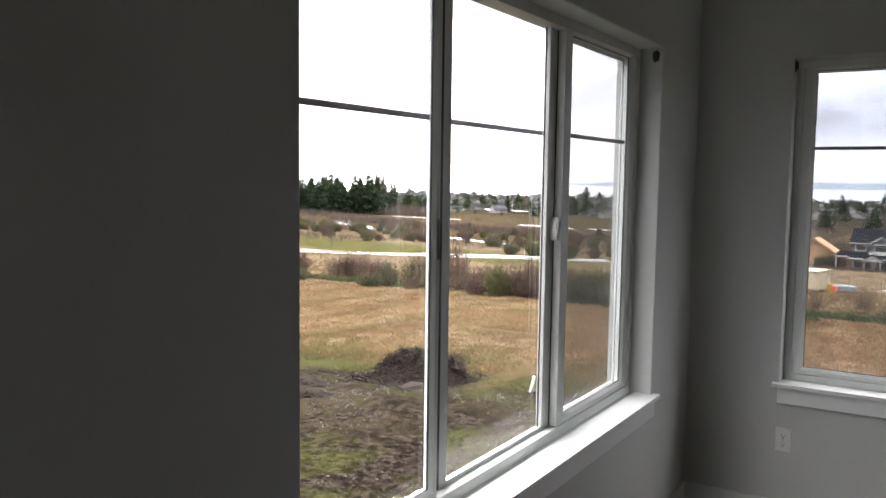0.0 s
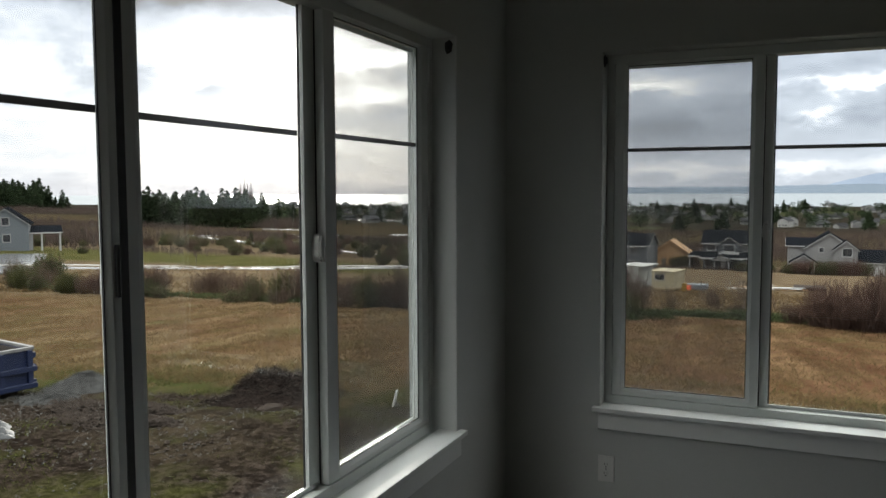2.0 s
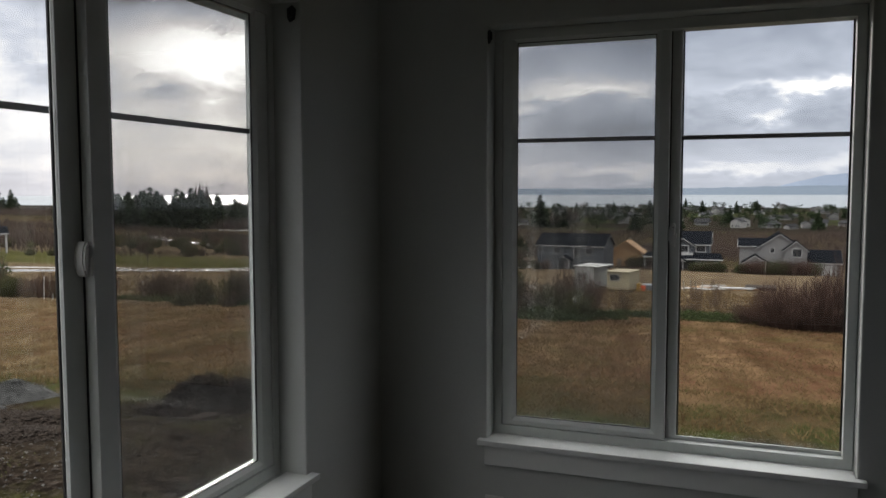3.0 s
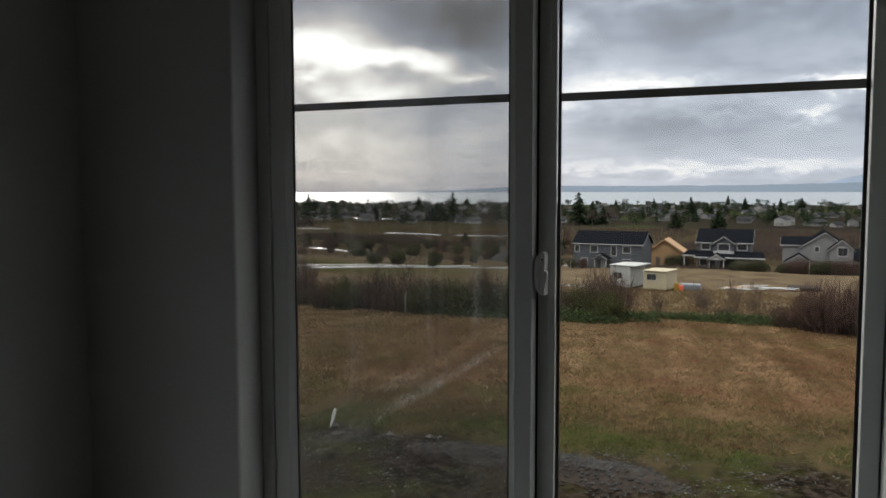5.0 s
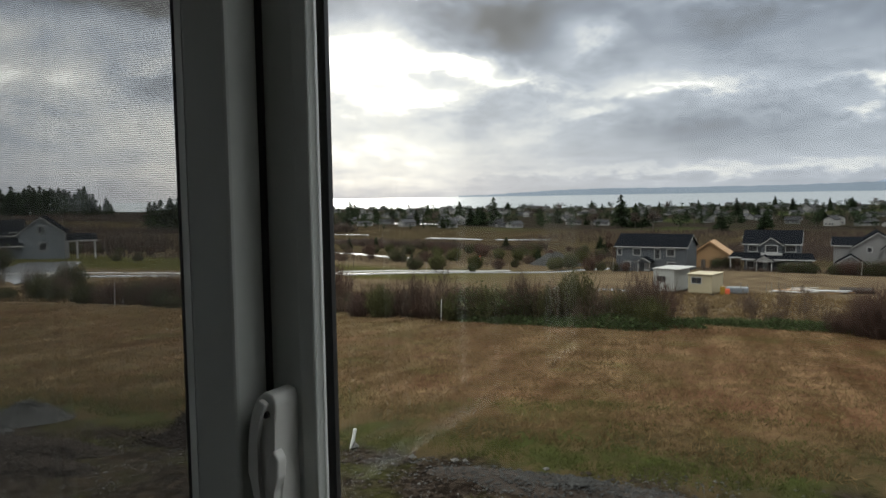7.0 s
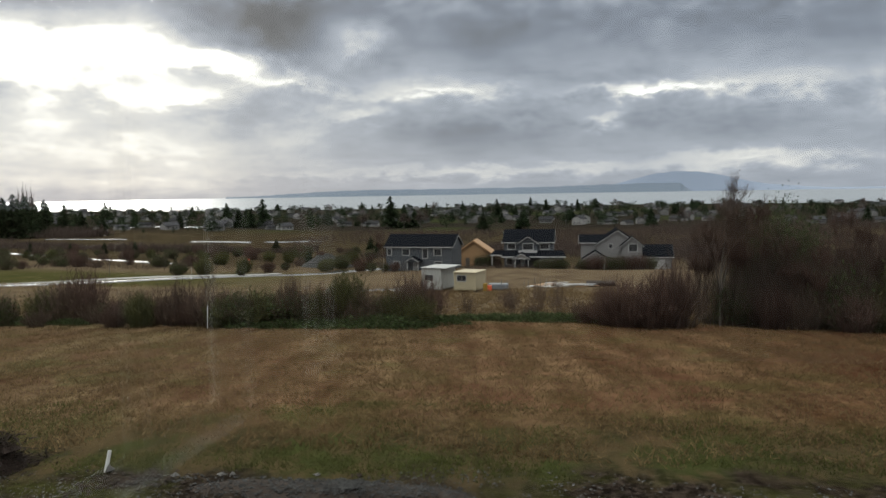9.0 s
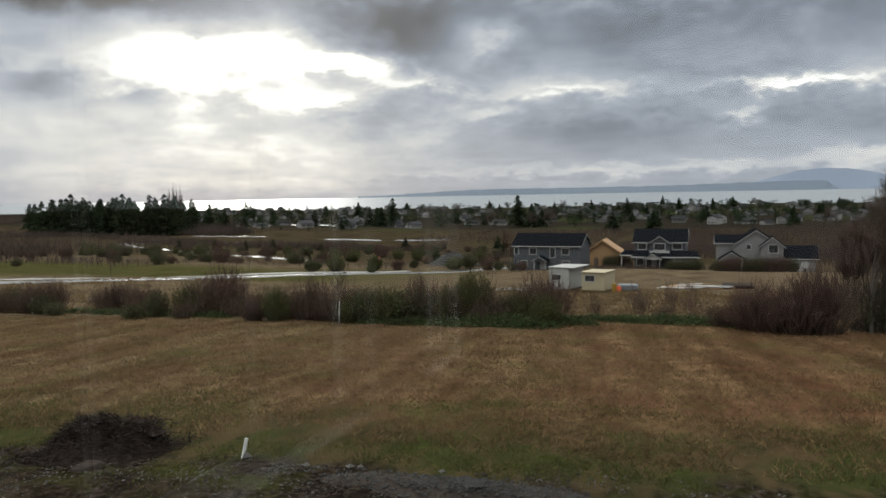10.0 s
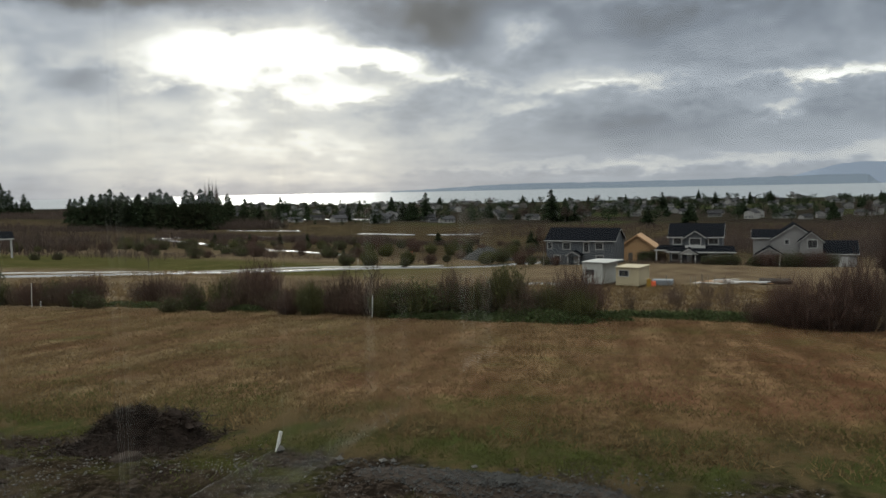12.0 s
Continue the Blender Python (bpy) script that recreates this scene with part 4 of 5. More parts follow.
# hedge line, west to east: kind, x, y, height factor
for kind, x, y, s in ((3, -78, 52.8, 1.5), (0, -80, 55, 1.3), (3, -70.5, 57.9, 1.3), (2, -64.9, 50.2, 1.05), (0, -66.5, 50.6, 1.0), (0, -63.5, 51, 0.95),
                      (0, -54, 47.6, 0.85), (1, -52.2, 47.6, 0.8), (0, -50.4, 47.8, 0.9), (3, -51, 48.6, 0.9), (0, -48.5, 47.9, 0.9), (1, -47, 48.2, 0.85), (2, -49.5, 48.8, 0.8),
                      (0, -45.6, 52.2, 0.8), (1, -43.8, 51.8, 0.75), (0, -42, 51.2, 0.8), (1, -39.5, 50, 0.6),
                      (2, -33.5, 47.2, 1.0), (0, -32.3, 47, 1.1), (1, -30.9, 47.5, 1.1), (0, -29.6, 47.2, 1.0), (3, -28.4, 47, 0.75), (1, -27.2, 46, 0.65),
                      (0, -25.6, 45.8, 0.8), (1, -24.4, 45.5, 0.85), (0, -22.8, 44.4, 0.95), (1, -21.4, 44, 0.9), (0, -20.2, 43.4, 0.9),
                      (2, -19.0, 42.6, 1.0), (3, -18.0, 42.6, 1.0), (2, -17.0, 43, 1.15), (3, -15.9, 43, 1.15), (0, -14.8, 42.8, 1.0), (3, -13.9, 42.6, 0.9),
                      (1, -12.6, 42.4, 0.85), (2, -11.6, 42.4, 1.1), (0, -10.6, 42.3, 1.1), (3, -9.8, 42.4, 0.9), (2, -9.0, 42.6, 1.15), (0, -8.2, 43, 1.05), (1, -7.4, 43.6, 0.85),
                      (4, -4.4, 59.2, 1.0), (4, -2.0, 57, 1.05), (4, -3.2, 50, 0.8), (4, -0.4, 52, 0.95), (4, 0.8, 50, 0.75), (4, -5.6, 46.8, 0.7), (1, 1.4, 44.6, 0.45), (0, -1.8, 46.8, 0.4),
                      (1, 2.6, 43.2, 0.75), (1, 3.4, 42.7, 0.95), (0, 4.1, 43.1, 0.9), (1, 4.8, 42.4, 1.1), (1, 5.6, 42.6, 1.05), (0, 6.1, 43.4, 1.2),
                      (5, 8.6, 46.5, .72), (5, 10.4, 45.2, .62), (5, 11.6, 47.4, .85), (5, 13.4, 45.6, .7), (6, 11.9, 50.5, .95), (6, 13.0, 51, 1.1), (6, 14.3, 52, .9),
                      (5, 15.4, 46.4, .8), (2, 16.6, 44.6, 1.3), (6, 17.4, 48, .72), (2, 18.2, 44.8, 1.5), (5, 19.6, 46.2, .85), (2, 20.2, 45.4, 1.6), (6, 21.6, 47.2, .8), (2, 22.6, 45.6, 1.5), (5, 23.4, 46.4, .9),
                      (3, 9.2, 45.4, 1.0), (1, 11.0, 44.0, .8), (0, 12.4, 43.9, .9), (3, 14.2, 45, 1.1), (1, 14.8, 43.8, .9), (3, 16.0, 45.2, 1.1), (5, 15, 55, 1.1), (5, 20, 53, 1.1), (6, 24.4, 52, 1.1), (6, 13.9, 55.7, 1.0), (6, 16.6, 57, 0.85), (2, 24.8, 46.4, 1.6), (3, 19.0, 44.4, .9)):
    hedge.put(kind, x, y, s * random.uniform(0.8, 1.15), sz=s * random.uniform(0.75, 1.4))
random.seed(79)
for _ in range(46):  # undergrowth between the larger shrubs, in clumps with gaps
    x = random.uniform(-70, -7)
    if noise.noise((x * 0.16, 0, 4)) < -0.12:
        continue
    y = 42.2 + max(0.0, -x - 18) * 0.14 + random.uniform(-0.4, 1.2)
    hedge.put(random.choice((0, 3, 3, 2, 1)), x, y, random.uniform(0.45, 0.85), sz=random.uniform(0.4, 1.0))
for x, y, s in ((-113, 79, 2.0), (-116, 80.5, 1.6), (-70.5, 56, 0.9)):  # bushes on the bed by the driveway
    hedge.put(3, x, y, s)
random.seed(78)
for _ in range(150):  # scattered bushes on the rough land beyond the road
    x, y = random.uniform(-185, -48), random.uniform(135, 275)
    if abs(x + 152) < 26 and abs(y - 117) < 30:
        continue
    hedge.put(random.choice((0, 1, 2, 3, 3)), x, y, random.uniform(0.7, 1.5))
for x, y, s in ((-6.5, 158, 1.0), (-4.8, 158.4, 1.1), (-3.2, 158, 1.0), (-7.8, 158.4, .9), (0.6, 154.5, 1.0), (2.2, 154.2, 1.1), (3.8, 154.4, 1.2), (5.6, 154, 1.2), (7.4, 154.3, 1.3), (9.2, 154, 1.2), (11, 155, 1.3), (13, 156, 1.2),
                (-20.5, 168, 1.2), (-18.6, 168.5, 1.3), (-17, 168, 1.0), (-41, 156, .9), (-43.5, 157, 1.2), (-38, 155, .8), (-36, 155.4, .8), (-132, 119, .8), (-128, 121, .8)):
    hedge.put(random.choice((3, 3, 1, 0)), x, y, s)
for x, y, s in ((-44, 48, .8), (-41, 47.6, .8), (-37, 46.8, .9), (-34.3, 46.2, 1), (-31, 45.9, .8), (-10.6, 41.3, 1.2), (-9, 41.2, 1.25), (-7.2, 43, 1.1),
                (-5.2, 45.8, .8), (-3.4, 45.9, .85), (-1.4, 45.7, 1.0), (0.2, 45.5, .95), (1.8, 45.3, .95), (3.2, 44.4, .8), (-12.6, 41.4, 1.0), (-14.6, 41.6, .9), (-17, 41.9, .8)):
    patch.put(random.randrange(2), x, y, s, random.uniform(-0.3, 0.3))

birch = bare_tree("birch_tree", "tall bare birch tree with a pale trunk", 8.0, 31, BARK, TWIG, 5)
birch.matrix_basis = Matrix.Translation((8.5, 45.0, terrain(8.5, 45.0) - 0.1))
grove2 = Grove([bare_tree("bare_tree", "leafless brown tree beyond the hedge", 5.2, 32, BARK, RED_TWIG, 5), bare_tree("bare_tree", "leafless grey tree beyond the hedge", 5.0, 33, BARK, TWIG, 3)], 0.1)
for i, x, y, s in ((0, 7.6, 46.5, .9), (0, 9.4, 46.0, 1.1), (0, 10.4, 48.5, 1.15), (0, 12.2, 44.6, .8), (0, 15.0, 48.2, 1.1), (0, 13.2, 44.2, .7), (0, 18.5, 46.6, 1.05), (0, 16.4, 46, .95), (0, 21.4, 46, 1.05), (1, -87.6, 159.9, .8), (1, -74, 118, 0.9), (1, -70, 140, 0.8), (1, -62, 150, .9),
                   (1, -21, 45, .8), (1, -80, 92, 0.7), (1, -110, 120, 1.0), (0, -48, 190, 1.2), (0, -40, 200, 1.2), (1, -1, 66, .5)):
    grove2.put(i, x, y, s)
firs = Grove([conifer("fir_tree", "dark green fir tree", 20, 13.5, 41, 24), conifer("fir_tree", "tall ragged dark fir tree", 22, 12.5, 42, 22, 0.5),
              conifer("fir_tree", "slender dark fir tree", 19, 10.5, 43, 24, 0.4), conifer("fir_tree", "broad bushy dark conifer", 12, 9.0, 44, 16, 0.35)], 0.3)
random.seed(5)
for i, x, y, s in ((0, -419, 406, .85), (1, -222, 537, .95), (0, -239, 535, .72), (2, -231, 538, .75), (1, -128, 528, 1.0), (2, -118, 526, .85), (0, -112, 530, .65), (3, -59, 476, 1.0),
                   (3, -38, 500, 1.0), (3, -111, 282, .45), (2, -129, 275, .22), (2, -155, 261, .24), (2, -163, 255, .23), (3, -139.5, 270, .25), (3, -196, 178, .42), (3, -172, 186, .35), (3, -188, 182, .3),
                   (2, -174, 252, .22), (3, -185, 246, .35), (3, -80, 300, .45), (2, -62, 240, .24), (3, -66, 190, .3), (3, -88, 165, .22)):
    firs.put(i, x, y, s)
for j in range(62):  # the dark wood on the rise
    t = j / 61
    x, y = -338 + 60 * t, 330 + 22 * t + random.uniform(-4, 30)
    firs.put(random.choice((0, 1, 2)), x, y, random.uniform(0.78, 1.04))
for x, y, s in ((-287, 394, 1.0), (-292, 402, .85), (-300, 398, .75), (-283, 405, .8), (-306, 436, .72), (-276, 410, .7), (-270, 420, .6), (-312, 410, .7)):
    firs.put(random.choice((0, 1, 2)), x, y, s)
for j in range(100):  # the wood behind the grey houses
    t = random.random()
    x, y = -1000 + 280 * t, 655 - 50 * t + random.uniform(-20, 60)
    firs.put(random.choice((0, 1, 2, 0)), x, y, random.uniform(1.0, 1.75) * (1 - 0.35 * ease(t, 0.8, 1)))
pop = Grove([shrub("poplar_tree", "tall narrow bare poplar", 27, 5.0, 90, 0, TWIG, None, 51, 0.2, 18.0)], 0.2)
tagged(pop.protos[0], category="tree", group="poplars")
for dx in (-3, 0, 3):
    pop.put(0, -295.5 + dx, 390 + dx * 0.3, random.uniform(0.92, 1.05))

# town trees between the fields and the shore
random.seed(9)
rounds = Grove([round_tree("round_tree", "dark rounded town tree", 10, 61, NEEDLE), round_tree("round_tree", "brown bare rounded town tree", 10, 62, THICKET)], 0.2)
for _ in range(240):
    r = random.uniform(520, 1180)
    a = radians(random.uniform(-34, 40))
    x, y = -math.sin(a) * r, math.cos(a) * r
    if random.random() < 0.32:
        firs.put(random.choice((0, 1, 2, 3)), x, y, random.uniform(0.45, 1.0) * (0.75 if r < 700 else 0.85))
    else:
        rounds.put(0 if random.random() < 0.7 else 1, x, y, random.uniform(0.6, 1.35) * (1.0 if r < 650 else 0.95))


def thicket(name, label, boxes, count, h, seed, material=THICKET):
    """Far bare woods and scrub: one mass of fine upright twigs over stretches of land."""
    random.seed(seed)
    vs, fs = [], []
    for x0, x1, y0, y1, k in boxes:
        for _ in range(int(count * k)):
            x, y = random.uniform(x0, x1), random.uniform(y0, y1)
            z = terrain(x, y)
            hh = h * random.uniform(0.4, 1.1) * (0.75 + 0.6 * noise.noise((x * 0.04, y * 0.04, seed)))
            sliver(vs, fs, (x, y, z - 0.3), (x + random.gauss(0, .12) * hh, y + random.gauss(0, .12) * hh, z + hh), 0.022 * hh)
            sliver(vs, fs, (x, y, z + hh * 0.2), (x + random.gauss(0, .25) * hh, y + random.gauss(0, .25) * hh, z + hh * 0.7), 0.03 * hh)
            sliver(vs, fs, (x, y, z + hh * 0.3), (x + random.gauss(0, .3) * hh, y + random.gauss(0, .3) * hh, z + hh * 0.9), 0.018 * hh)
    tagged(link_mesh(name, vs, fs, material), label, "woods", kind="stuff")


thicket("far_scrub", "brown bare scrub behind the houses and along the fields",
        [(-60, 70, 205, 300, 1.6), (-20, 120, 300, 460, 2.0), (-130, -40, 330, 460, 0.5), (20, 160, 120, 260, 1.0), (-230, -95, 265, 285, 1.0), (-420, -250, 300, 330, 0.5), (40, 300, 420, 600, 1.2)], 4200, 4.5, 71)
thicket("far_woods", "bare brown woods on the western rise", [(-760, -420, 470, 600, 1.0), (-330, -250, 360, 400, 0.5), (-420, -160, 190, 240, 0.25), (-560, -300, 250, 330, 0.7), (-330, -170, 150, 180, 0.5)], 5200, 7.0, 72)
thicket("shore_scrub", "dark scrub and gardens in the far town", [(-520, 420, 560, 900, 2.2), (-700, 600, 900, 1230, 1.3)], 3200, 3.2, 73, NEEDLE)
thicket("rough_scrub", "low brown scrub on the rough ground by the road", [(-120, -60, 150, 175, 0.25), (-155, -110, 130, 160, 0.35), (-60, -25, 176, 186, 0.4), (0, 30, 150, 156, 0.12), (-22, 0, 156, 160, 0.12), (14, 70, 60, 110, 0.8)], 2600, 1.8, 74)


# ---- houses ----
def gable_wall(x0, x1, y0, y1, z0, ze, zr, axis):
    bm = bmesh.new()
    if axis == "x":
        prof = [(y0, z0), (y1, z0), (y1, ze), ((y0 + y1) / 2, zr), (y0, ze)]
        ends = [[bm.verts.new((x, p[0], p[1])) for p in prof] for x in (x0, x1)]
    else:
        prof = [(x0, z0), (x1, z0), (x1, ze), ((x0 + x1) / 2, zr), (x0, ze)]
        ends = [[bm.verts.new((p[0], y, p[1])) for p in prof] for y in (y0, y1)]
    bm.faces.new(ends[0])
    bm.faces.new(list(reversed(ends[1])))
    for j in range(5):
        k = (j + 1) % 5
        bm.faces.new((ends[0][j], ends[1][j], ends[1][k], ends[0][k]))
    return bm


def slab(bm, a, b, c, d, t):
    """A roof or board slab: four corners, thickened upward by t."""
    lo = [bm.verts.new(p) for p in (a, b, c, d)]
    hi = [bm.verts.new((p[0], p[1], p[2] + t)) for p in (a, b, c, d)]
    bm.faces.new(list(reversed(lo)))
    bm.faces.new(hi)
    for j in range(4):
        k = (j + 1) % 4
        bm.faces.new((lo[j], lo[k], hi[k], hi[j]))


def block(house, x0, x1, y0, y1, z0, ze, zr, axis, siding, over=0.4):
    """One gabled volume of a house: wall, roof with overhang, white barge and eave boards."""
    part("wall", gable_wall(x0, x1, y0, y1, z0, ze, zr, axis), siding, house)
    bm, tr = bmesh.new(), bmesh.new()
    if axis == "x":
        ym, sl = (y0 + y1) / 2, (zr - ze) / ((y1 - y0) / 2)
        lo = ze - over * sl
        a, b = x0 - over, x1 + over
        for ye in (y0 - over, y1 + over):
            slab(bm, (a, ye, lo + .02), (b, ye, lo + .02), (b, ym, zr + .02), (a, ym, zr + .02), 0.2)
        for x in (a - 0.05, b):
            for ye in (y0 - over, y1 + over):
                slab(tr, (x, ye, lo - .1), (x + .05, ye, lo - .1), (x + .05, ym, zr - .1), (x, ym, zr - .1), 0.13)
        box(tr, a, b, y0 - over - 0.06, y0 - over, lo + 0.0, lo + 0.17)
    else:
        xm, sl = (x0 + x1) / 2, (zr - ze) / ((x1 - x0) / 2)
        lo = ze - over * sl
        a, b = y0 - over, y1 + over
        for xe in (x0 - over, x1 + over):
            slab(bm, (xe, a, lo + .02), (xm, a, zr + .02), (xm, b, zr + .02), (xe, b, lo + .02), 0.2)
            slab(tr, (xe, a - .06, lo - .12), (xm, a - .06, zr - .12), (xm, a, zr - .12), (xe, a, lo - .12), 0.16)
    part("roof", bm, ROOF, house)
    part("barge_board", tr, WHITE_EXT, house)


def house_window(house, x, z, w, h, y, bars=1):
    win = part("window", ring(x - w / 2 - .13, x + w / 2 + .13, z - h / 2 - .13, z + h / 2 + .13, .15, .15, .15, .15, y - 0.07, y + 0.02, 0.0), WHITE_EXT, house)
    for j in range(bars + 1):
        a, b = x - w / 2 + .02 + j * w / (bars + 1), x - w / 2 - .02 + (j + 1) * w / (bars + 1)
        part("pane", boxed(a + .02, b - .02, y - 0.03, y + 0.01, z - h / 2 + .02, z + h / 2 - .02), DARK_PANE, win)


def porch(house, x0, x1, y0, y1, ze, zr, siding):
    block(house, x0, x1, y0, y1, ze - 0.25, ze, zr, "y", siding, 0.3)
    for x in (x0 + 0.1, x1 - 0.3):
        part("porch_post", boxed(x, x + 0.2, y0 + 0.1, y0 + 0.3, 0, ze - 0.25), WHITE_EXT, house)


def lean_roof(house, x0, x1, y0, y1, zlow, zhigh, ends=0.6):
    bm, tr = bmesh.new(), bmesh.new()
    slab(bm, (x0, y0, zlow), (x1, y0, zlow), (x1 - ends, y1, zhigh), (x0 + ends, y1, zhigh), 0.18)
    part("porch_roof", bm, ROOF, house)
    box(tr, x0, x1, y0 - 0.06, y0, zlow - 0.08, zlow + 0.18)
    part("eave_board", tr, WHITE_EXT, house)


def settle(house, x, y, turn=0.0, sink=0.15):
    house.matrix_basis = pose(x, y, terrain(x, y) - sink, 0, 0, turn)


def blue_house():
    h = thing("house", "two-storey slate blue house with a dark gable roof", "house", "houses")
    block(h, -7.7, 7.7, 0, 8.5, -0.5, 5.2, 7.5, "x", SIDING_BLUE)
    for x, w, hh, z in ((-6.9, .9, 1.3, 4.0), (-3.0, 1.6, 1.3, 4.0), (1.5, 1.1, 2.0, 3.7), (4.4, 1.6, 1.3, 4.0), (-5.2, 1.4, 1.2, 1.3), (4.5, 1.6, 1.3, 1.3)):
        house_window(h, x, z, w, hh, -0.02)
    porch(h, -2.3, 0.6, -2.2, 0, 2.2, 3.0, SIDING_BLUE)
    part("door", boxed(-1.4, -0.4, -0.06, 0.02, 0, 2.05), WHITE_EXT, h)
    settle(h, -32.0, 159.5, -5)
    h.scale = (0.9, 0.93, 0.93)


def dark_house():
    h = thing("house", "two-storey grey-blue house with white trimmed dormer", "house", "houses")
    block(h, -4.9, 4.9, 1.0, 9.5, -0.5, 5.4, 7.6, "x", SIDING_DARK)
    block(h, -1.9, 1.9, 0.2, 2.5, 2.6, 5.3, 6.6, "y", SIDING_DARK)
    house_window(h, 0, 4.5, 2.0, 1.2, 0.18, 2)
    house_window(h, -3.4, 4.5, 1.5, 1.1, 0.98)
    house_window(h, 3.3, 4.5, 1.7, 1.1, 0.98)
    part("balcony_rail", boxed(-1.9, 1.9, 0.0, 0.12, 3.1, 3.75), WHITE_EXT, h)
    part("garage", boxed(1.8, 7.0, -0.6, 1.0, 0, 2.5), SIDING_DARK, h)
    part("garage_door", boxed(2.4, 6.6, -0.68, -0.58, 0, 2.1), WHITE_EXT, h)
    lean_roof(h, -5.3, 7.6, -1.5, 1.1, 2.5, 3.5)
    lean_roof(h, -7.9, -4.6, 1.5, 4.5, 2.6, 3.3)
    part("porch_post", boxed(-7.6, -7.4, 1.7, 1.9, 0, 2.6), WHITE_EXT, h)
    porch(h, -2.6, 0.4, -2.4, -0.6, 2.4, 3.3, WHITE_EXT)
    house_window(h, -3.8, 1.4, 1.3, 1.2, 0.98)
    part("door", boxed(-1.6, -0.6, 0.9, 1.02, 0, 2.05), WHITE_EXT, h)
    settle(h, -10.3, 163.5)


def pale_house():
    h = thing("house", "two-storey pale grey house with white trimmed gables", "house", "houses")
    block(h, -7.0, -2.0, 1.5, 9.0, -0.5, 5.6, 6.9, "x", SIDING_PALE)
    block(h, -3.6, 5.0, 0.6, 9.0, -0.5, 5.4, 8.2, "y", SIDING_PALE)
    block(h, 1.6, 5.8, -0.6, 1.0, -0.5, 5.2, 6.9, "y", SIDING_PALE)
    house_window(h, 3.9, 4.6, 1.7, 1.5, -0.62)
    house_window(h, -0.7, 4.9, 0.8, 0.9, 0.58, 0)
    porch(h, -6.4, -1.6, -2.4, 0.6, 2.5, 4.0, SIDING_PALE)
    house_window(h, -4.2, 1.4, 1.8, 1.3, 1.48)
    block(h, 5.8, 12.0, 0.5, 7.5, -0.5, 2.7, 4.8, "x", SIDING_PALE)
    part("garage_door", boxed(6.6, 10.6, 0.40, 0.52, 0, 2.1), WHITE_EXT, h)
    part("door", boxed(-2.9, -1.9, 0.5, 0.62, 0, 2.05), WHITE_EXT, h)
    settle(h, 6.6, 159.5)
    h.scale = (0.91, 0.93, 0.93)


def grey_house():
    h = thing("house", "large two-storey blue-grey house with white trim and side porch", "house", "houses")
    block(h, -4.2, 4.6, 0, 10, -0.5, 6.0, 9.3, "y", SIDING_MID)
    house_window(h, 0.2, 6.6, 1.4, 1.6, -0.02)
    house_window(h, 0.4, 3.0, 1.4, 1.6, -0.02)
    block(h, -22, -4.0, 2.0, 11, -0.5, 5.6, 8.6, "x", SIDING_MID)
    block(h, -12.6, -8.6, 0.8, 3.0, 3.0, 6.2, 7.7, "y", SIDING_MID)
    house_window(h, -10.6, 5.6, 1.8, 1.5, 0.78)
    house_window(h, -14.6, 5.4, 1.4, 1.5, 1.98)
    house_window(h, -5.4, 5.4, 1.2, 1.5, 1.98)
    block(h, -19.5, -13.5, 0.4, 5, -0.5, 6.2, 8.8, "y", SIDING_MID)
    house_window(h, -16.5, 6.4, 1.4, 1.4, 0.38)
    lean_roof(h, -13.5, -3.2, -1.2, 2.1, 3.2, 4.8)
    part("lower_wall", boxed(-8.8, -4.2, -0.4, 2.0, -0.5, 3.3), SIDING_MID, h)
    house_window(h, -9.6, 1.7, 1.4, 1.6, 1.98)
    house_window(h, -7.2, 1.8, 1.2, 1.5, -0.42)
    porch(h, -12.6, -9.9, -2.4, -0.6, 2.8, 3.8, SIDING_MID)
    part("garage_door", boxed(-19.0, -14.0, 0.3, 0.42, 0, 2.4), WHITE_EXT, h)
    lean_roof(h, 3.4, 11.2, 1.0, 7.0, 3.9, 5.2)
    for x in (6.8, 10.4):
        part("porch_post", boxed(x, x + 0.35, 1.3, 1.65, -0.4, 3.9), WHITE_EXT, h)
    settle(h, -152, 117, 46)


blue_house()
dark_house()
pale_house()
grey_house()


def framed_house():
    h = thing("unfinished_house", "unfinished house of bare orange plywood", "house")
    block(h, -3.4, 3.6, 0, 6, -0.3, 3.2, 5.6, "y", PLYWOOD, 0.5)
    for c in h.children:
        if c.name.startswith(("roof", "barge")):
            c.data.materials[0] = PLYWOOD
    # solid dark panels on the wall stand in for shaded door openings
    for x in (-1.2, 1.0):
        part("opening", boxed(x - .45, x + .45, -0.03, 0.03, 0.0, 2.0), BARK, h)
    settle(h, -22.6, 171.5)


framed_house()


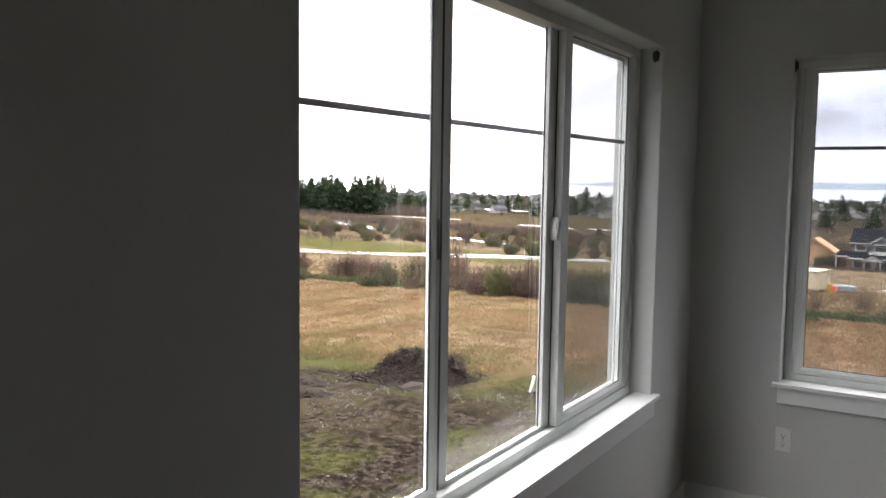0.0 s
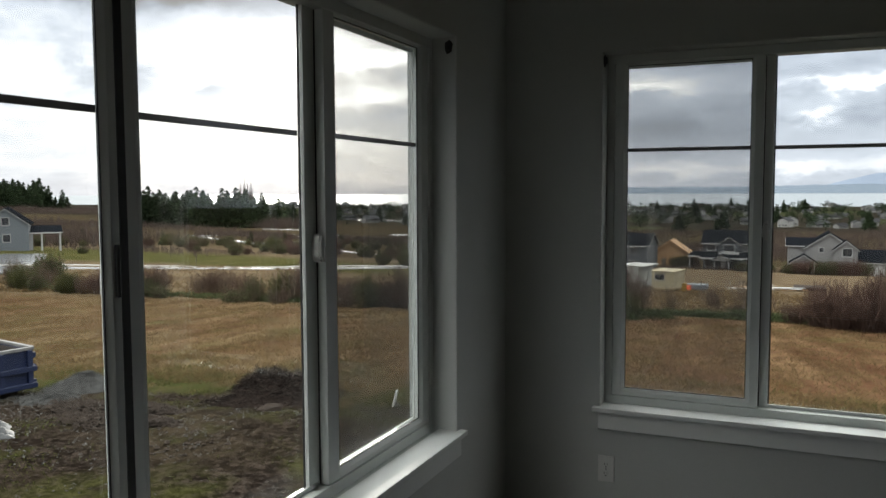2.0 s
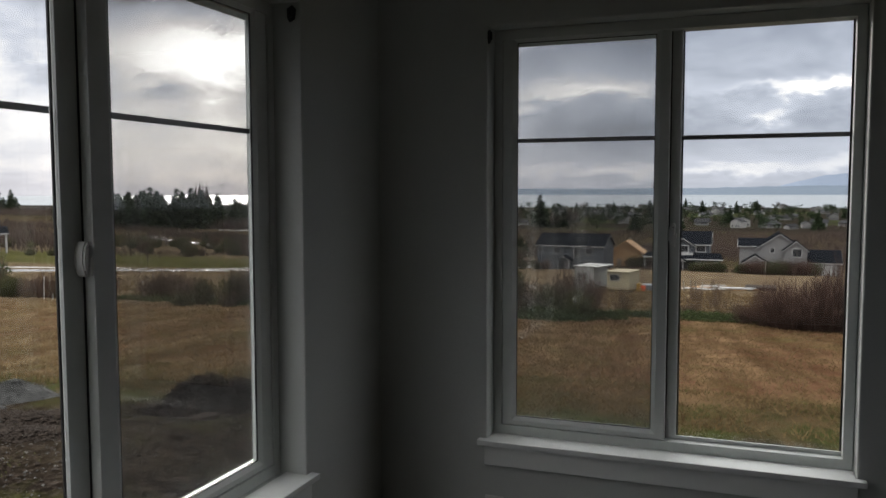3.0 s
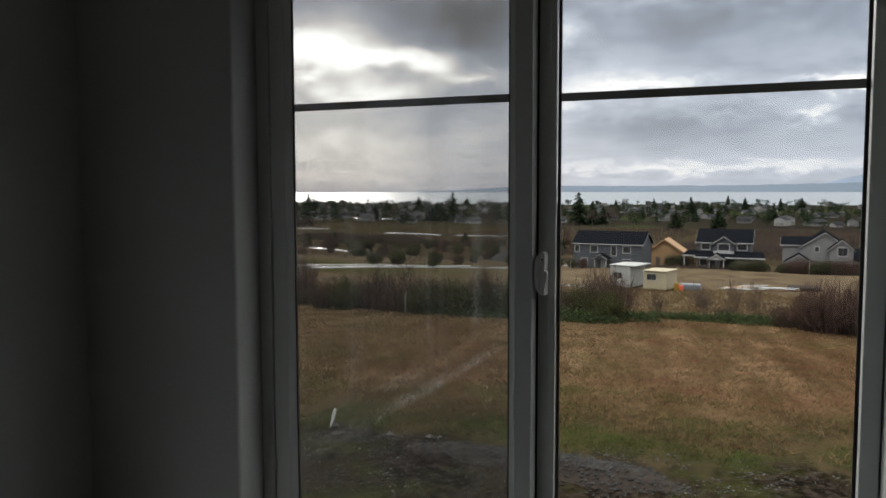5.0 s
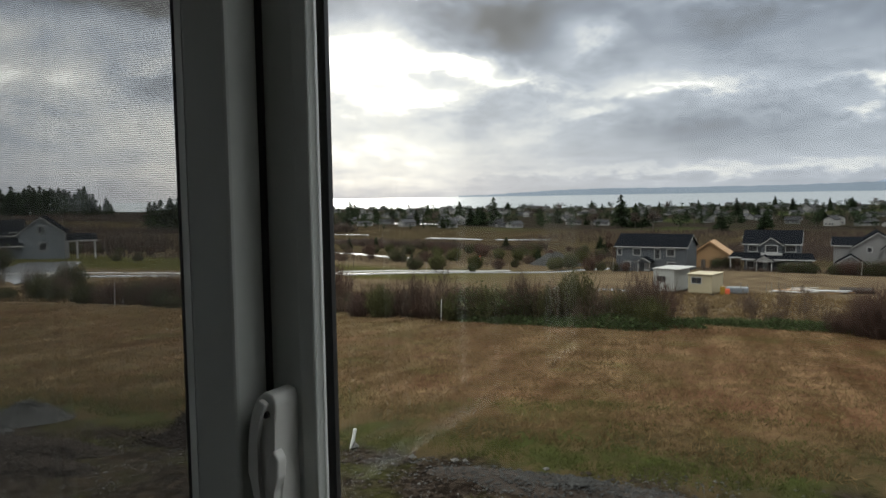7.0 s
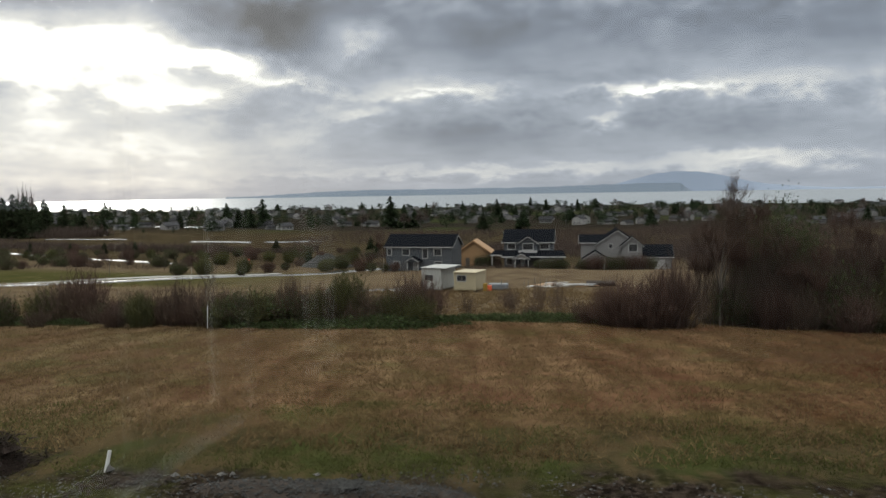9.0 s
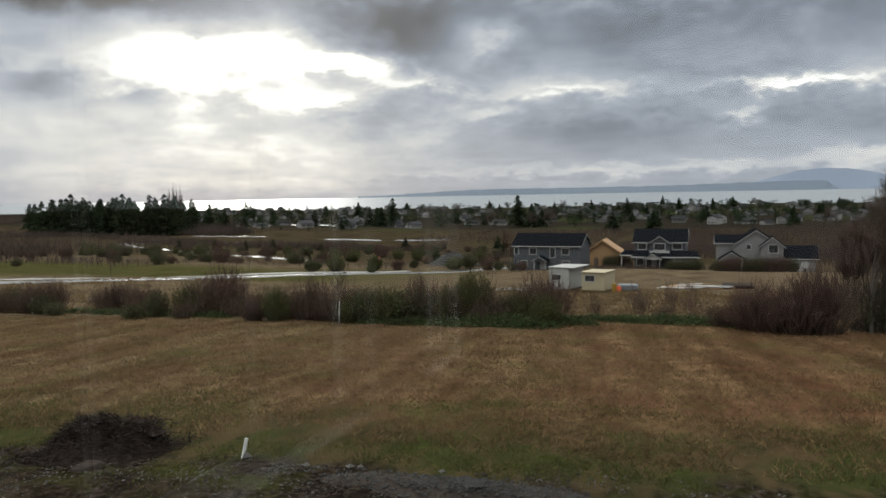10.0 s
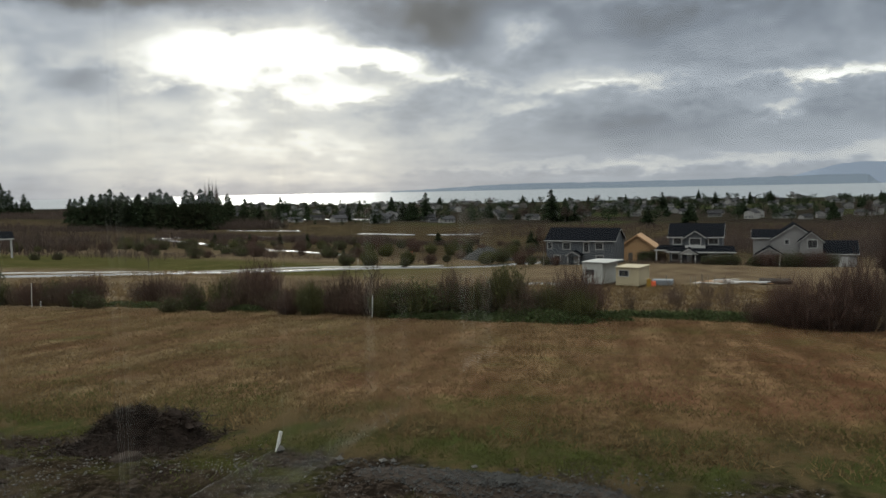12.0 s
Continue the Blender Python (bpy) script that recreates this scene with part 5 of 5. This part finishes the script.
def town():
    random.seed(15)
    kinds = []
    for w, d, ze, zr, ax in ((11, 8, 3.0, 5.2, "x"), (9, 9, 5.2, 7.4, "y"), (14, 8, 2.8, 4.6, "x")):
        h = thing("town_house", "distant town house with a dark roof", "house", "town houses")
        part("wall", gable_wall(-w / 2, w / 2, 0, d, -1.0, ze, zr, ax), TOWN_A, h)
        bm = bmesh.new()
        if ax == "x":
            for ye in (-0.5, d + 0.5):
                slab(bm, (-w / 2 - .5, ye, ze - .2), (w / 2 + .5, ye, ze - .2), (w / 2 + .5, d / 2, zr + .1), (-w / 2 - .5, d / 2, zr + .1), 0.25)
        else:
            for xe in (-w / 2 - .5, w / 2 + .5):
                slab(bm, (xe, -.5, ze - .2), (0, -.5, zr + .1), (0, d + .5, zr + .1), (xe, d + .5, ze - .2), 0.25)
        part("roof", bm, TOWN_ROOF, h)
        for x in (-w * .28, w * .05, w * .3):
            part("window", boxed(x - .7, x + .7, -0.06, 0.02, 0.9, 2.1), DARK_PANE, h)
        kinds.append(h)
    g = Grove(kinds)
    for _ in range(290):
        r = random.uniform(540, 1230)
        a = radians(random.uniform(-34, 36))
        g.put(random.randrange(3), -math.sin(a) * r, math.cos(a) * r, random.uniform(0.6, 0.95), a + random.gauss(0, .5))


town()


def town_trees():
    """The many small garden trees of the town: short stems and ragged crowns of leaf clumps."""
    random.seed(19)
    vs, fs = [], []
    for _ in range(620):
        r = random.uniform(500, 1190)
        a = radians(random.uniform(-34, 36))
        x, y = -math.sin(a) * r, math.cos(a) * r
        z, h = terrain(x, y), random.uniform(3.0, 9.5)
        w = h * random.uniform(0.25, 0.5)
        sliver(vs, fs, (x, y, z), (x, y, z + h * 0.7), 0.05 * h)
        for _ in range(70):
            k = random.random()
            q = Vector((x + random.gauss(0, .5) * w, y + random.gauss(0, .5) * w, z + h * (0.2 + 0.75 * k)))
            sliver(vs, fs, q, q + Vector((random.gauss(0, .12) * h, random.gauss(0, .12) * h, random.gauss(.04, .08) * h)), 0.05 * h)
    tagged(link_mesh("town_trees", vs, fs, NEEDLE), "many small dark garden trees among the town houses", "trees", kind="stuff")


town_trees()


# ---- building site beyond the hedge ----
def cabin(label, w, d, h, siding, lip, x, y, turn, win):
    c = thing("site_cabin", label, "shed", "site cabins")
    part("body", boxed(-w / 2, w / 2, 0, d, 0.12, h, bevel=0.03), siding, c)
    part("roof", boxed(-w / 2 - .1, w / 2 + lip, -0.15, d + .1, h, h + 0.10, bevel=0.02), OFFWHITE if siding is OFFWHITE else CREAM, c)
    wn = part("window", ring(win - .62, win + .62, 1.15, 1.95, .07, .07, .07, .07, -0.04, 0.03, 0), WHITE_EXT, c)
    for a in (-0.55, 0.02):
        part("pane", boxed(win + a, win + a + .53, -0.01, 0.02, 1.22, 1.88), DARK_PANE, wn)
    for a in (-w / 2 + .3, w / 2 - .3):
        part("skid", boxed(a - .1, a + .1, 0.05, d - .05, -0.15, 0.12), BARK, c)
    settle(c, x, y, turn, 0.0)


cabin("off-white boxy site cabin with a flat roof", 2.6, 4.4, 2.7, OFFWHITE, 0.75, -17.2, 96.0, -14, -0.3)
cabin("cream panelled site cabin with a flat roof", 2.75, 3.6, 2.2, CREAM, 0.1, -12.8, 94.0, -12, -0.4)


def loose_site():
    t = thing("yellow_bin", "small yellow and red site bin beside the cabin", "bin")
    part("body", boxed(-.25, .25, -.25, .25, 0, 0.95, bevel=.03), YELLOW, t)
    part("lid", boxed(.27, .75, -.2, .2, 0, 0.7, bevel=.03), ORANGE, t)
    settle(t, -10.4, 94.4, 0, 0)
    t = thing("covered_stack", "stack under a pale blue-grey sheet", "stack")
    part("sheet", boxed(-1.2, 1.2, -.6, .6, 0, 0.75, bevel=.15), BLUE_TARP, t)
    settle(t, -9.2, 97.5, 0, 0)
    post = None
    for x, y, h in ((-8.8, 97, 1.3), (-8.2, 98, 1.2), (-5.4, 96, 1.5), (-4.7, 97.5, 1.7), (-4.1, 96.5, 1.5), (-3.5, 98, 1.4), (-6.2, 99, 1.2)):
        m = pose(x, y, terrain(x, y), 4 * math.sin(x * 7), 4 * math.cos(y * 5), 20) @ Matrix.Diagonal((0.7, 0.7, h / 1.4, 1))
        if post is None:
            post = tagged(part("survey_stake", boxed(-.06, .06, -.06, .06, -.1, 1.4, bevel=.01), STAKE), "weathered wooden post on the building site", "post", "site posts")
            post.matrix_basis = m
        else:
            copy_thing(post, m)
    pile = thing("lumber_pile", "flat pile of pale boards and dark sheets", "lumber")
    rnd = random.Random(8)
    for j in range(14):
        x, y = rnd.uniform(-3.5, 3.0), rnd.uniform(-1.2, 4)
        part("board", boxed(-1.5, 1.5, -.2, .2, 0, .06, m=pose(x, y, 0.05 + 0.1 * (j % 3), 0, rnd.uniform(-2, 2), rnd.uniform(-15, 15))), WHITE_EXT if j % 3 else PLYWOOD, pile)
    part("dark_heap", boxed(2.5, 6.2, 2, 5, 0, .4, bevel=.18), SOIL, pile)
    settle(pile, -1.2, 101, 0, 0)
    pl = None
    for x, y, h in ((-19.4, 41.5, 1.3), (-50.9, 46.1, 1.9), (-47.6, 46.9, 1.2), (-50.2, 46.3, 0.5), (16.2, 42.6, 1.0), (4.6, 152, 3.6), (-37.0, 150, 2.8), (-60, 118, 2.0), (-70, 160, 2.4)):
        v, f = [], []
        tube(v, f, (0, 0, -0.2), (0.05 * h, 0, h), (0.024 if h > 1.5 else 0.016) if h < 2.5 else .06, 0.018 if h < 2.5 else .05, 8)
        f.append(tuple(range(8, 16)))
        ob = link_mesh("marker_pole", v, f, PVC if h < 2.5 else STAKE)
        tagged(ob, "thin white marker pole in the grass" if h < 2.5 else "weathered wooden post by the houses", "pole", "marker poles")
        ob.location = (x, y, terrain(x, y))
    b = thing("traffic_barrel", "orange and white traffic barrel by the road", "barrel")
    for j in range(4):
        v, f = [], []
        tube(v, f, (0, 0, .35 * j), (0, 0, .35 * j + .34), .42 - .04 * j, .40 - .04 * j, 12)
        f.append(tuple(range(12, 24)))
        link_mesh("band", v, f, WHITE_EXT if j == 2 else ORANGE, b)
    b.location = (-75.6, 175.8, terrain(-75.6, 175.8) + 0.3)
    random.seed(23)
    heap("rubble_mound", "grey gravel and rubble mound by the road bend", -57.4, 177.1, 6.5, 4.5, 2.9, GRAVEL, 30)


def heap(name, label, x, y, rx, ry, h, material, seed, cat="mound", stones=1100, coarse=1.0, pebble=None):
    """A rounded heap of loose material with lumps on it."""
    random.seed(seed)
    root = thing(name, label, cat)
    n, k = 36, 12
    vs, fs = [], []
    for i in range(k + 1):
        t = i / k
        for j in range(n):
            a = 2 * math.pi * j / n
            q = 1 + 0.22 * noise.noise((math.cos(a) * 1.3, math.sin(a) * 1.3, seed))
            px, py = math.cos(a) * rx * t * q, math.sin(a) * ry * t * q
            z = h * (1 - t ** 1.3) * (1 + 0.35 * noise.noise((px * 1.1, py * 1.1, seed + 3))) - 0.12 * t + 0.03 * noise.noise((px * 6, py * 6, seed))
            vs.append((px, py, z))
    for i in range(k):
        for j in range(n):
            m = (j + 1) % n
            fs.append((i * n + j, (i + 1) * n + j, (i + 1) * n + m, i * n + m))
    link_mesh("mass", vs, fs, material, root, smooth=True)
    v2, f2 = [], []
    for _ in range(stones):
        p = random.choice(vs)
        s = random.uniform(0.008, 0.024) * coarse * (1 if rx < 5 else 6)
        lump(v2, f2, (p[0] + random.uniform(-.15, .15), p[1] + random.uniform(-.15, .15), max(p[2], -0.05)), s)
    link_mesh("stones", v2, f2, pebble or material, root)
    root.location = (x, y, terrain(x, y))
    return root


loose_site()


# ---- the yard below the windows ----
def dumpster():
    d = thing("dumpster", "open blue steel roll-off dumpster with a worn rim", "dumpster")
    L, W, H, t = 6.2, 2.1, 1.16, 0.06
    part("side", boxed(-L, 0, 0, t, 0.15, H), BLUE_STEEL, d)
    part("side", boxed(-L, 0, W - t, W, 0.15, H), BLUE_STEEL, d)
    part("end", boxed(-t, 0, t, W - t, 0.15, H), BLUE_STEEL, d)
    part("end", boxed(-L, -L + t, t, W - t, 0.15, H), BLUE_STEEL, d)
    part("floor_plate", boxed(-L + t, -t, t, W - t, 0.15, 0.22), RUST_IN, d)
    for a in ((-L + t, -t, t, t + .012, .22, H - .02), (-L + t, -t, W - t - .012, W - t, .22, H - .02), (-t - .012, -t, t + .013, W - t - .013, .22, H - .02)):
        part("inner_lining", boxed(*a), RUST_IN, d)
    part("rim", boxed(-L - .02, .02, -.05, .05, H, H + .09, bevel=.015), PALE_STEEL, d)
    part("rim", boxed(-L - .02, .02, W - .05, W + .05, H, H + .09, bevel=.015), PALE_STEEL, d)
    part("rim", boxed(-.05, .06, .05, W - .05, H, H + .09, bevel=.015), PALE_STEEL, d)
    part("rim", boxed(-L - .06, -L + .05, .05, W - .05, H, H + .09, bevel=.015), PALE_STEEL, d)
    for j in range(9):
        x = -0.12 - j * 0.74
        part("rib", boxed(x - .06, x + .06, -.10, 0, .15, H, bevel=.01), BLUE_STEEL, d)
        part("rib", boxed(x - .06, x + .06, W, W + .10, .15, H, bevel=.01), BLUE_STEEL, d)
    for z in (0.16, 0.60):
        part("rail", boxed(-L, 0.05, -.12, 0, z, z + .14, bevel=.015), BLUE_STEEL, d)
    for z in (.2, .6, .92):
        part("door_hinge", boxed(0, .10, .02, .22, z, z + .16, bevel=.02), BLUE_STEEL, d)
    for y in (.5, W - .5):
        part("skid", boxed(-L + .2, -.2, y - .08, y + .08, 0, .15), RUST_IN, d)
    d.matrix_basis = pose(-17.2, 11.75, terrain(-17.2, 11.75) + .02, 0, 0, 79)


dumpster()
heap("gravel_heap", "pale grey gravel heap beside the dumpster", -16.0, 12.4, 1.45, 1.15, 0.50, GRAVEL, 81, "gravel heap", 2400, 1.2)
heap("gravel_heap", "low spread gravel heap beside the dumpster", -15.8, 11.1, 1.3, 1.1, 0.16, GRAVEL, 82, "gravel heap", 2400, 1.3)
heap("soil_ridge", "low ridge of dark turned soil", -12.0, 10.2, 2.6, 0.7, 0.22, SOIL, 83, "soil", 3000, 2.6)
heap("soil_ridge", "low ridge of dark turned soil", -10.9, 9.2, 2.4, 0.5, 0.16, SOIL, 84, "soil", 3000, 2.6)


def tarp():
    """A crumpled sheet lying in folds."""
    n, m = 46, 34
    vs, fs = [], []
    for i in range(n):
        for j in range(m):
            u, v = i / (n - 1) - .5, j / (m - 1) - .5
            edge = 1 - max(abs(u), abs(v)) * 2
            fold = abs(noise.noise((u * 5 + v * 3, v * 7, 2))) * 0.55 + abs(noise.noise((u * 11, v * 13, 6))) * 0.22
            z = (0.30 + fold) * min(1.0, edge * 3.2) * (0.7 + 0.4 * noise.noise((u * 2, v * 2, 9)))
            vs.append((u * 2.6 * (1 + .2 * noise.noise((v * 4, 1, 1))), v * 1.5 * (1 + .25 * noise.noise((u * 4, 3, 1))), max(z, 0.0) + 0.02))
    for i in range(n - 1):
        for j in range(m - 1):
            fs.append((i * m + j, (i + 1) * m + j, (i + 1) * m + j + 1, i * m + j + 1))
    ob = link_mesh("tarpaulin", vs, fs, TARP, smooth=False)
    sol = ob.modifiers.new("thick", "SOLIDIFY")
    sol.thickness = 0.008
    tagged(ob, "crumpled grey tarpaulin lying on the mud", "tarpaulin")
    ob.matrix_basis = pose(-13.8, 6.8, terrain(-13.8, 6.8), 0, 0, 62)


tarp()


def brush_pile():
    random.seed(91)
    b = thing("brush_pile", "dark heap of dead brush, roots and soil", "brush pile")
    vs, fs = [], []

    def top(x, y):
        q = (x / 1.45) ** 2 + (y / 0.95) ** 2
        hump = 0.95 * math.exp(-((x - .1) / .62) ** 2 - (y / .6) ** 2) + 0.75 * math.exp(-((x + .55) / .5) ** 2 - (y / .6) ** 2) + .78 * math.exp(-((x - .85) / .32) ** 2 - (y / .5) ** 2)
        return max(0.0, (hump + 0.18 * max(0, 1 - q)) * (0.8 + 0.35 * noise.noise((x * 3, y * 3, 4))))

    n = 40
    for i in range(n + 1):
        for j in range(n + 1):
            x, y = (i / n - .5) * 3.4, (j / n - .5) * 2.3
            vs.append((x, y, top(x, y) * 0.8 - 0.04 - 0.5 * max(0.0, (x / 1.5) ** 2 + (y / 1.0) ** 2 - 0.75) + .04 * noise.noise((x * 9, y * 9, 1))))
    for i in range(n):
        for j in range(n):
            a = i * (n + 1) + j
            fs.append((a, a + n + 1, a + n + 2, a + 1))
    link_mesh("soil_core", vs, fs, BRUSH, b, smooth=True)
    vs, fs = [], []
    for _ in range(9000):
        x, y = random.gauss(-0.02, 0.72), random.gauss(0, 0.44)
        z = top(x, y) * random.uniform(0.55, 1.0)
        p = Vector((x, y, max(z, 0.02)))
        d = Vector((random.gauss(0, 1), random.gauss(0, 1), random.gauss(0.15, .55))).normalized() * random.uniform(0.08, 0.42)
        sliver(vs, fs, p - d * .5, p + d * .5, random.uniform(.005, .016))
    link_mesh("twigs", vs, fs, BRUSH, b)
    vs, fs = [], []
    for _ in range(70):
        x, y = random.gauss(0.05, 0.6), random.gauss(0, 0.35)
        p = Vector((x, y, top(x, y) * .85))
        q = p + Vector((random.gauss(0, .3), random.gauss(0, .3), random.uniform(0.02, .38)))
        r = p.lerp(q, .6) + Vector((random.gauss(0, .07), random.gauss(0, .07), .03))
        w = random.uniform(.008, .022)
        tube(vs, fs, p, r, w, w * .7, 5)
        tube(vs, fs, r, q, w * .7, w * .25, 5)
    link_mesh("branches", vs, fs, BRUSH, b)
    v, f = [], []
    lump(v, f, (1.0, -.12, .55), .26, 1.0)
    lump(v, f, (.72, -.05, .82), .2, .8)
    for _ in range(160):
        p = Vector((random.gauss(.95, .14), random.gauss(-.1, .12), random.uniform(.35, .9)))
        q = p + Vector((random.gauss(0, .16), random.gauss(0, .14), random.gauss(.02, .12)))
        tube(v, f, p, q, random.uniform(.006, .02), .004, 5)
    link_mesh("root_ball", v, f, BRUSH, b)
    b.matrix_basis = pose(-9.85, 12.2, terrain(-9.85, 12.2), 0, 0, 28)
    b.scale = (0.95, 0.9, 0.72)


brush_pile()


def flat_stone():
    bm = bmesh.new()
    bmesh.ops.create_cone(bm, cap_ends=True, segments=11, radius1=0.34, radius2=0.27, depth=0.09)
    rnd = random.Random(5)
    for v in bm.verts:
        v.co.x *= 1.05 + rnd.uniform(-.12, .12)
        v.co.y *= 0.62 + rnd.uniform(-.12, .12)
        v.co.z += rnd.uniform(-.03, .03) + v.co.x * .08
    bmesh.ops.bevel(bm, geom=list(bm.edges), offset=0.015, segments=1, affect="EDGES")
    ob = tagged(part("flat_stone", bm, SOIL), "flat dark grey-brown stone slab by the brush pile", "stone")
    ob.matrix_basis = pose(-9.3, 11.15, terrain(-9.3, 11.15) + .05, 4, -5, 30)


flat_stone()


def stub():
    s = thing("drain_stub", "leaning white pvc pipe stub with a grey collar", "pipe")
    v, f = [], []
    tube(v, f, (0, 0, -.1), (.10, .03, .36), .034, .034, 12)
    tube(v, f, (.10, .03, .36), (.097, .029, .348), .034, .024, 12)
    link_mesh("pipe", v, f, PVC, s)
    v, f = [], []
    lump(v, f, (.13, -.03, .05), .12, .8)
    lump(v, f, (.03, .08, .03), .08, .8)
    link_mesh("stone_collar", v, f, STONE, s)
    s.matrix_basis = pose(-6.9, 12.4, terrain(-6.9, 12.4), 0, 0, 0)


stub()


def loose_stones():
    random.seed(17)
    for x, y, r in ((-5.4, 12.1, .11), (-4.6, 12.2, .12), (-4.45, 12.25, .09), (-3.0, 12.4, .10), (-5.15, 12.05, .06), (-11.4, 11.0, .07), (-8.0, 10.6, .06)):
        v, f = [], []
        r *= 0.7
        lump(v, f, (0, 0, r * .3), r, .75)
        ob = tagged(link_mesh("fieldstone", v, f, STONE), "pale fieldstone lying at the gravel edge", "stone", "fieldstones")
        ob.location = (x, y, terrain(x, y))
    # gravel over the yard
    v, f = [], []
    for _ in range(11000):
        x, y = random.uniform(-18, 7), random.triangular(3.0, 13.4, 12.3)
        if y > 12.7 + 0.12 * max(x, -3) + noise.noise((x * .5, y * .5, 1)) * 1.2 or noise.noise((x * .35, y * .35, 8)) < -0.1 - 0.2 * (y > 9):
            continue
        lump(v, f, (x, y, terrain(x, y) + noise.noise((x * 0.45, y * 0.45, 0)) * 0.07), random.uniform(.008, .03), .7)
    tagged(link_mesh("loose_gravel", v, f, STONE), "loose gravel scattered over the muddy yard", "gravel", kind="stuff")
    v, f = [], []
    for _ in range(3600):
        x, y = random.uniform(-17, 2), random.uniform(4, 12.6)
        lump(v, f, (x, y, terrain(x, y)), random.uniform(.015, .055) * (1.3 if noise.noise((x * .4, y * .4, 2)) > 0 else .6), .5)
    tagged(link_mesh("mud_clods", v, f, SOIL), "dark clods of turned mud in the yard", "mud", kind="stuff")
    # the gravel berm along the field edge
    heap("gravel_berm", "long low berm of dark gravel at the yard edge", -2.2, 11.6, 4.0, 1.0, 0.18, SOIL, 85, "gravel", 5200, 1.5, GRAVEL)


loose_stones()


def tufts(name, label, material, count, x0, x1, y0, y1, hmin, hmax, keep, seed, wide=0.012):
    rnd = random.Random(seed)
    random.seed(seed)
    vs, fs = [], []
    made = 0
    while made < count:
        x, y = rnd.uniform(x0, x1), y0 + (y1 - y0) * rnd.random() ** 1.35
        if x < -1.35 * y - 12 or x > 0.45 * y + 6 or not keep(x, y):
            made += 0.2
            continue
        made += 1
        z = terrain(x, y) + noise.noise((x * 0.45, y * 0.45, 0)) * 0.07
        for _ in range(5):
            h = rnd.uniform(hmin, hmax)
            p = (x + rnd.gauss(0, .28), y + rnd.gauss(0, .22), z - .03)
            sliver(vs, fs, p, (p[0] + rnd.gauss(0.0, .7) * h, p[1] + rnd.gauss(0, .5) * h, z + h * rnd.uniform(.5, 1)), wide)
    tagged(link_mesh(name, vs, fs, material), label, "grass", kind="stuff")


tufts("dry_grass", "matted brown dry grass over the field", GRASS, 34000, -75, 24, 14, 46, .05, .19, lambda x, y: y > 13.9 + 2 * noise.noise((x * .3, y * .3, 1)) and noise.noise((x * .8, y * .8, 3)) > -0.25, 101, .016)
tufts("green_grass", "short green grass along the field edge", GREEN_GRASS, 9000, -20, 12, 12.6, 19, .03, .09, lambda x, y: noise.noise((x * .3, y * .5, 6)) > 0.0, 102)
tufts("yard_weeds", "sparse weeds in the muddy yard", GREEN_GRASS, 1600, -18, 4, 5, 12, .03, .09, lambda x, y: noise.noise((x * .5, y * .5, 7)) > 0.12, 103)
tufts("rough_grass", "pale rough grass beyond the hedge", GRASS, 7000, -80, 20, 47, 100, .2, .5, lambda x, y: True, 104, .05)
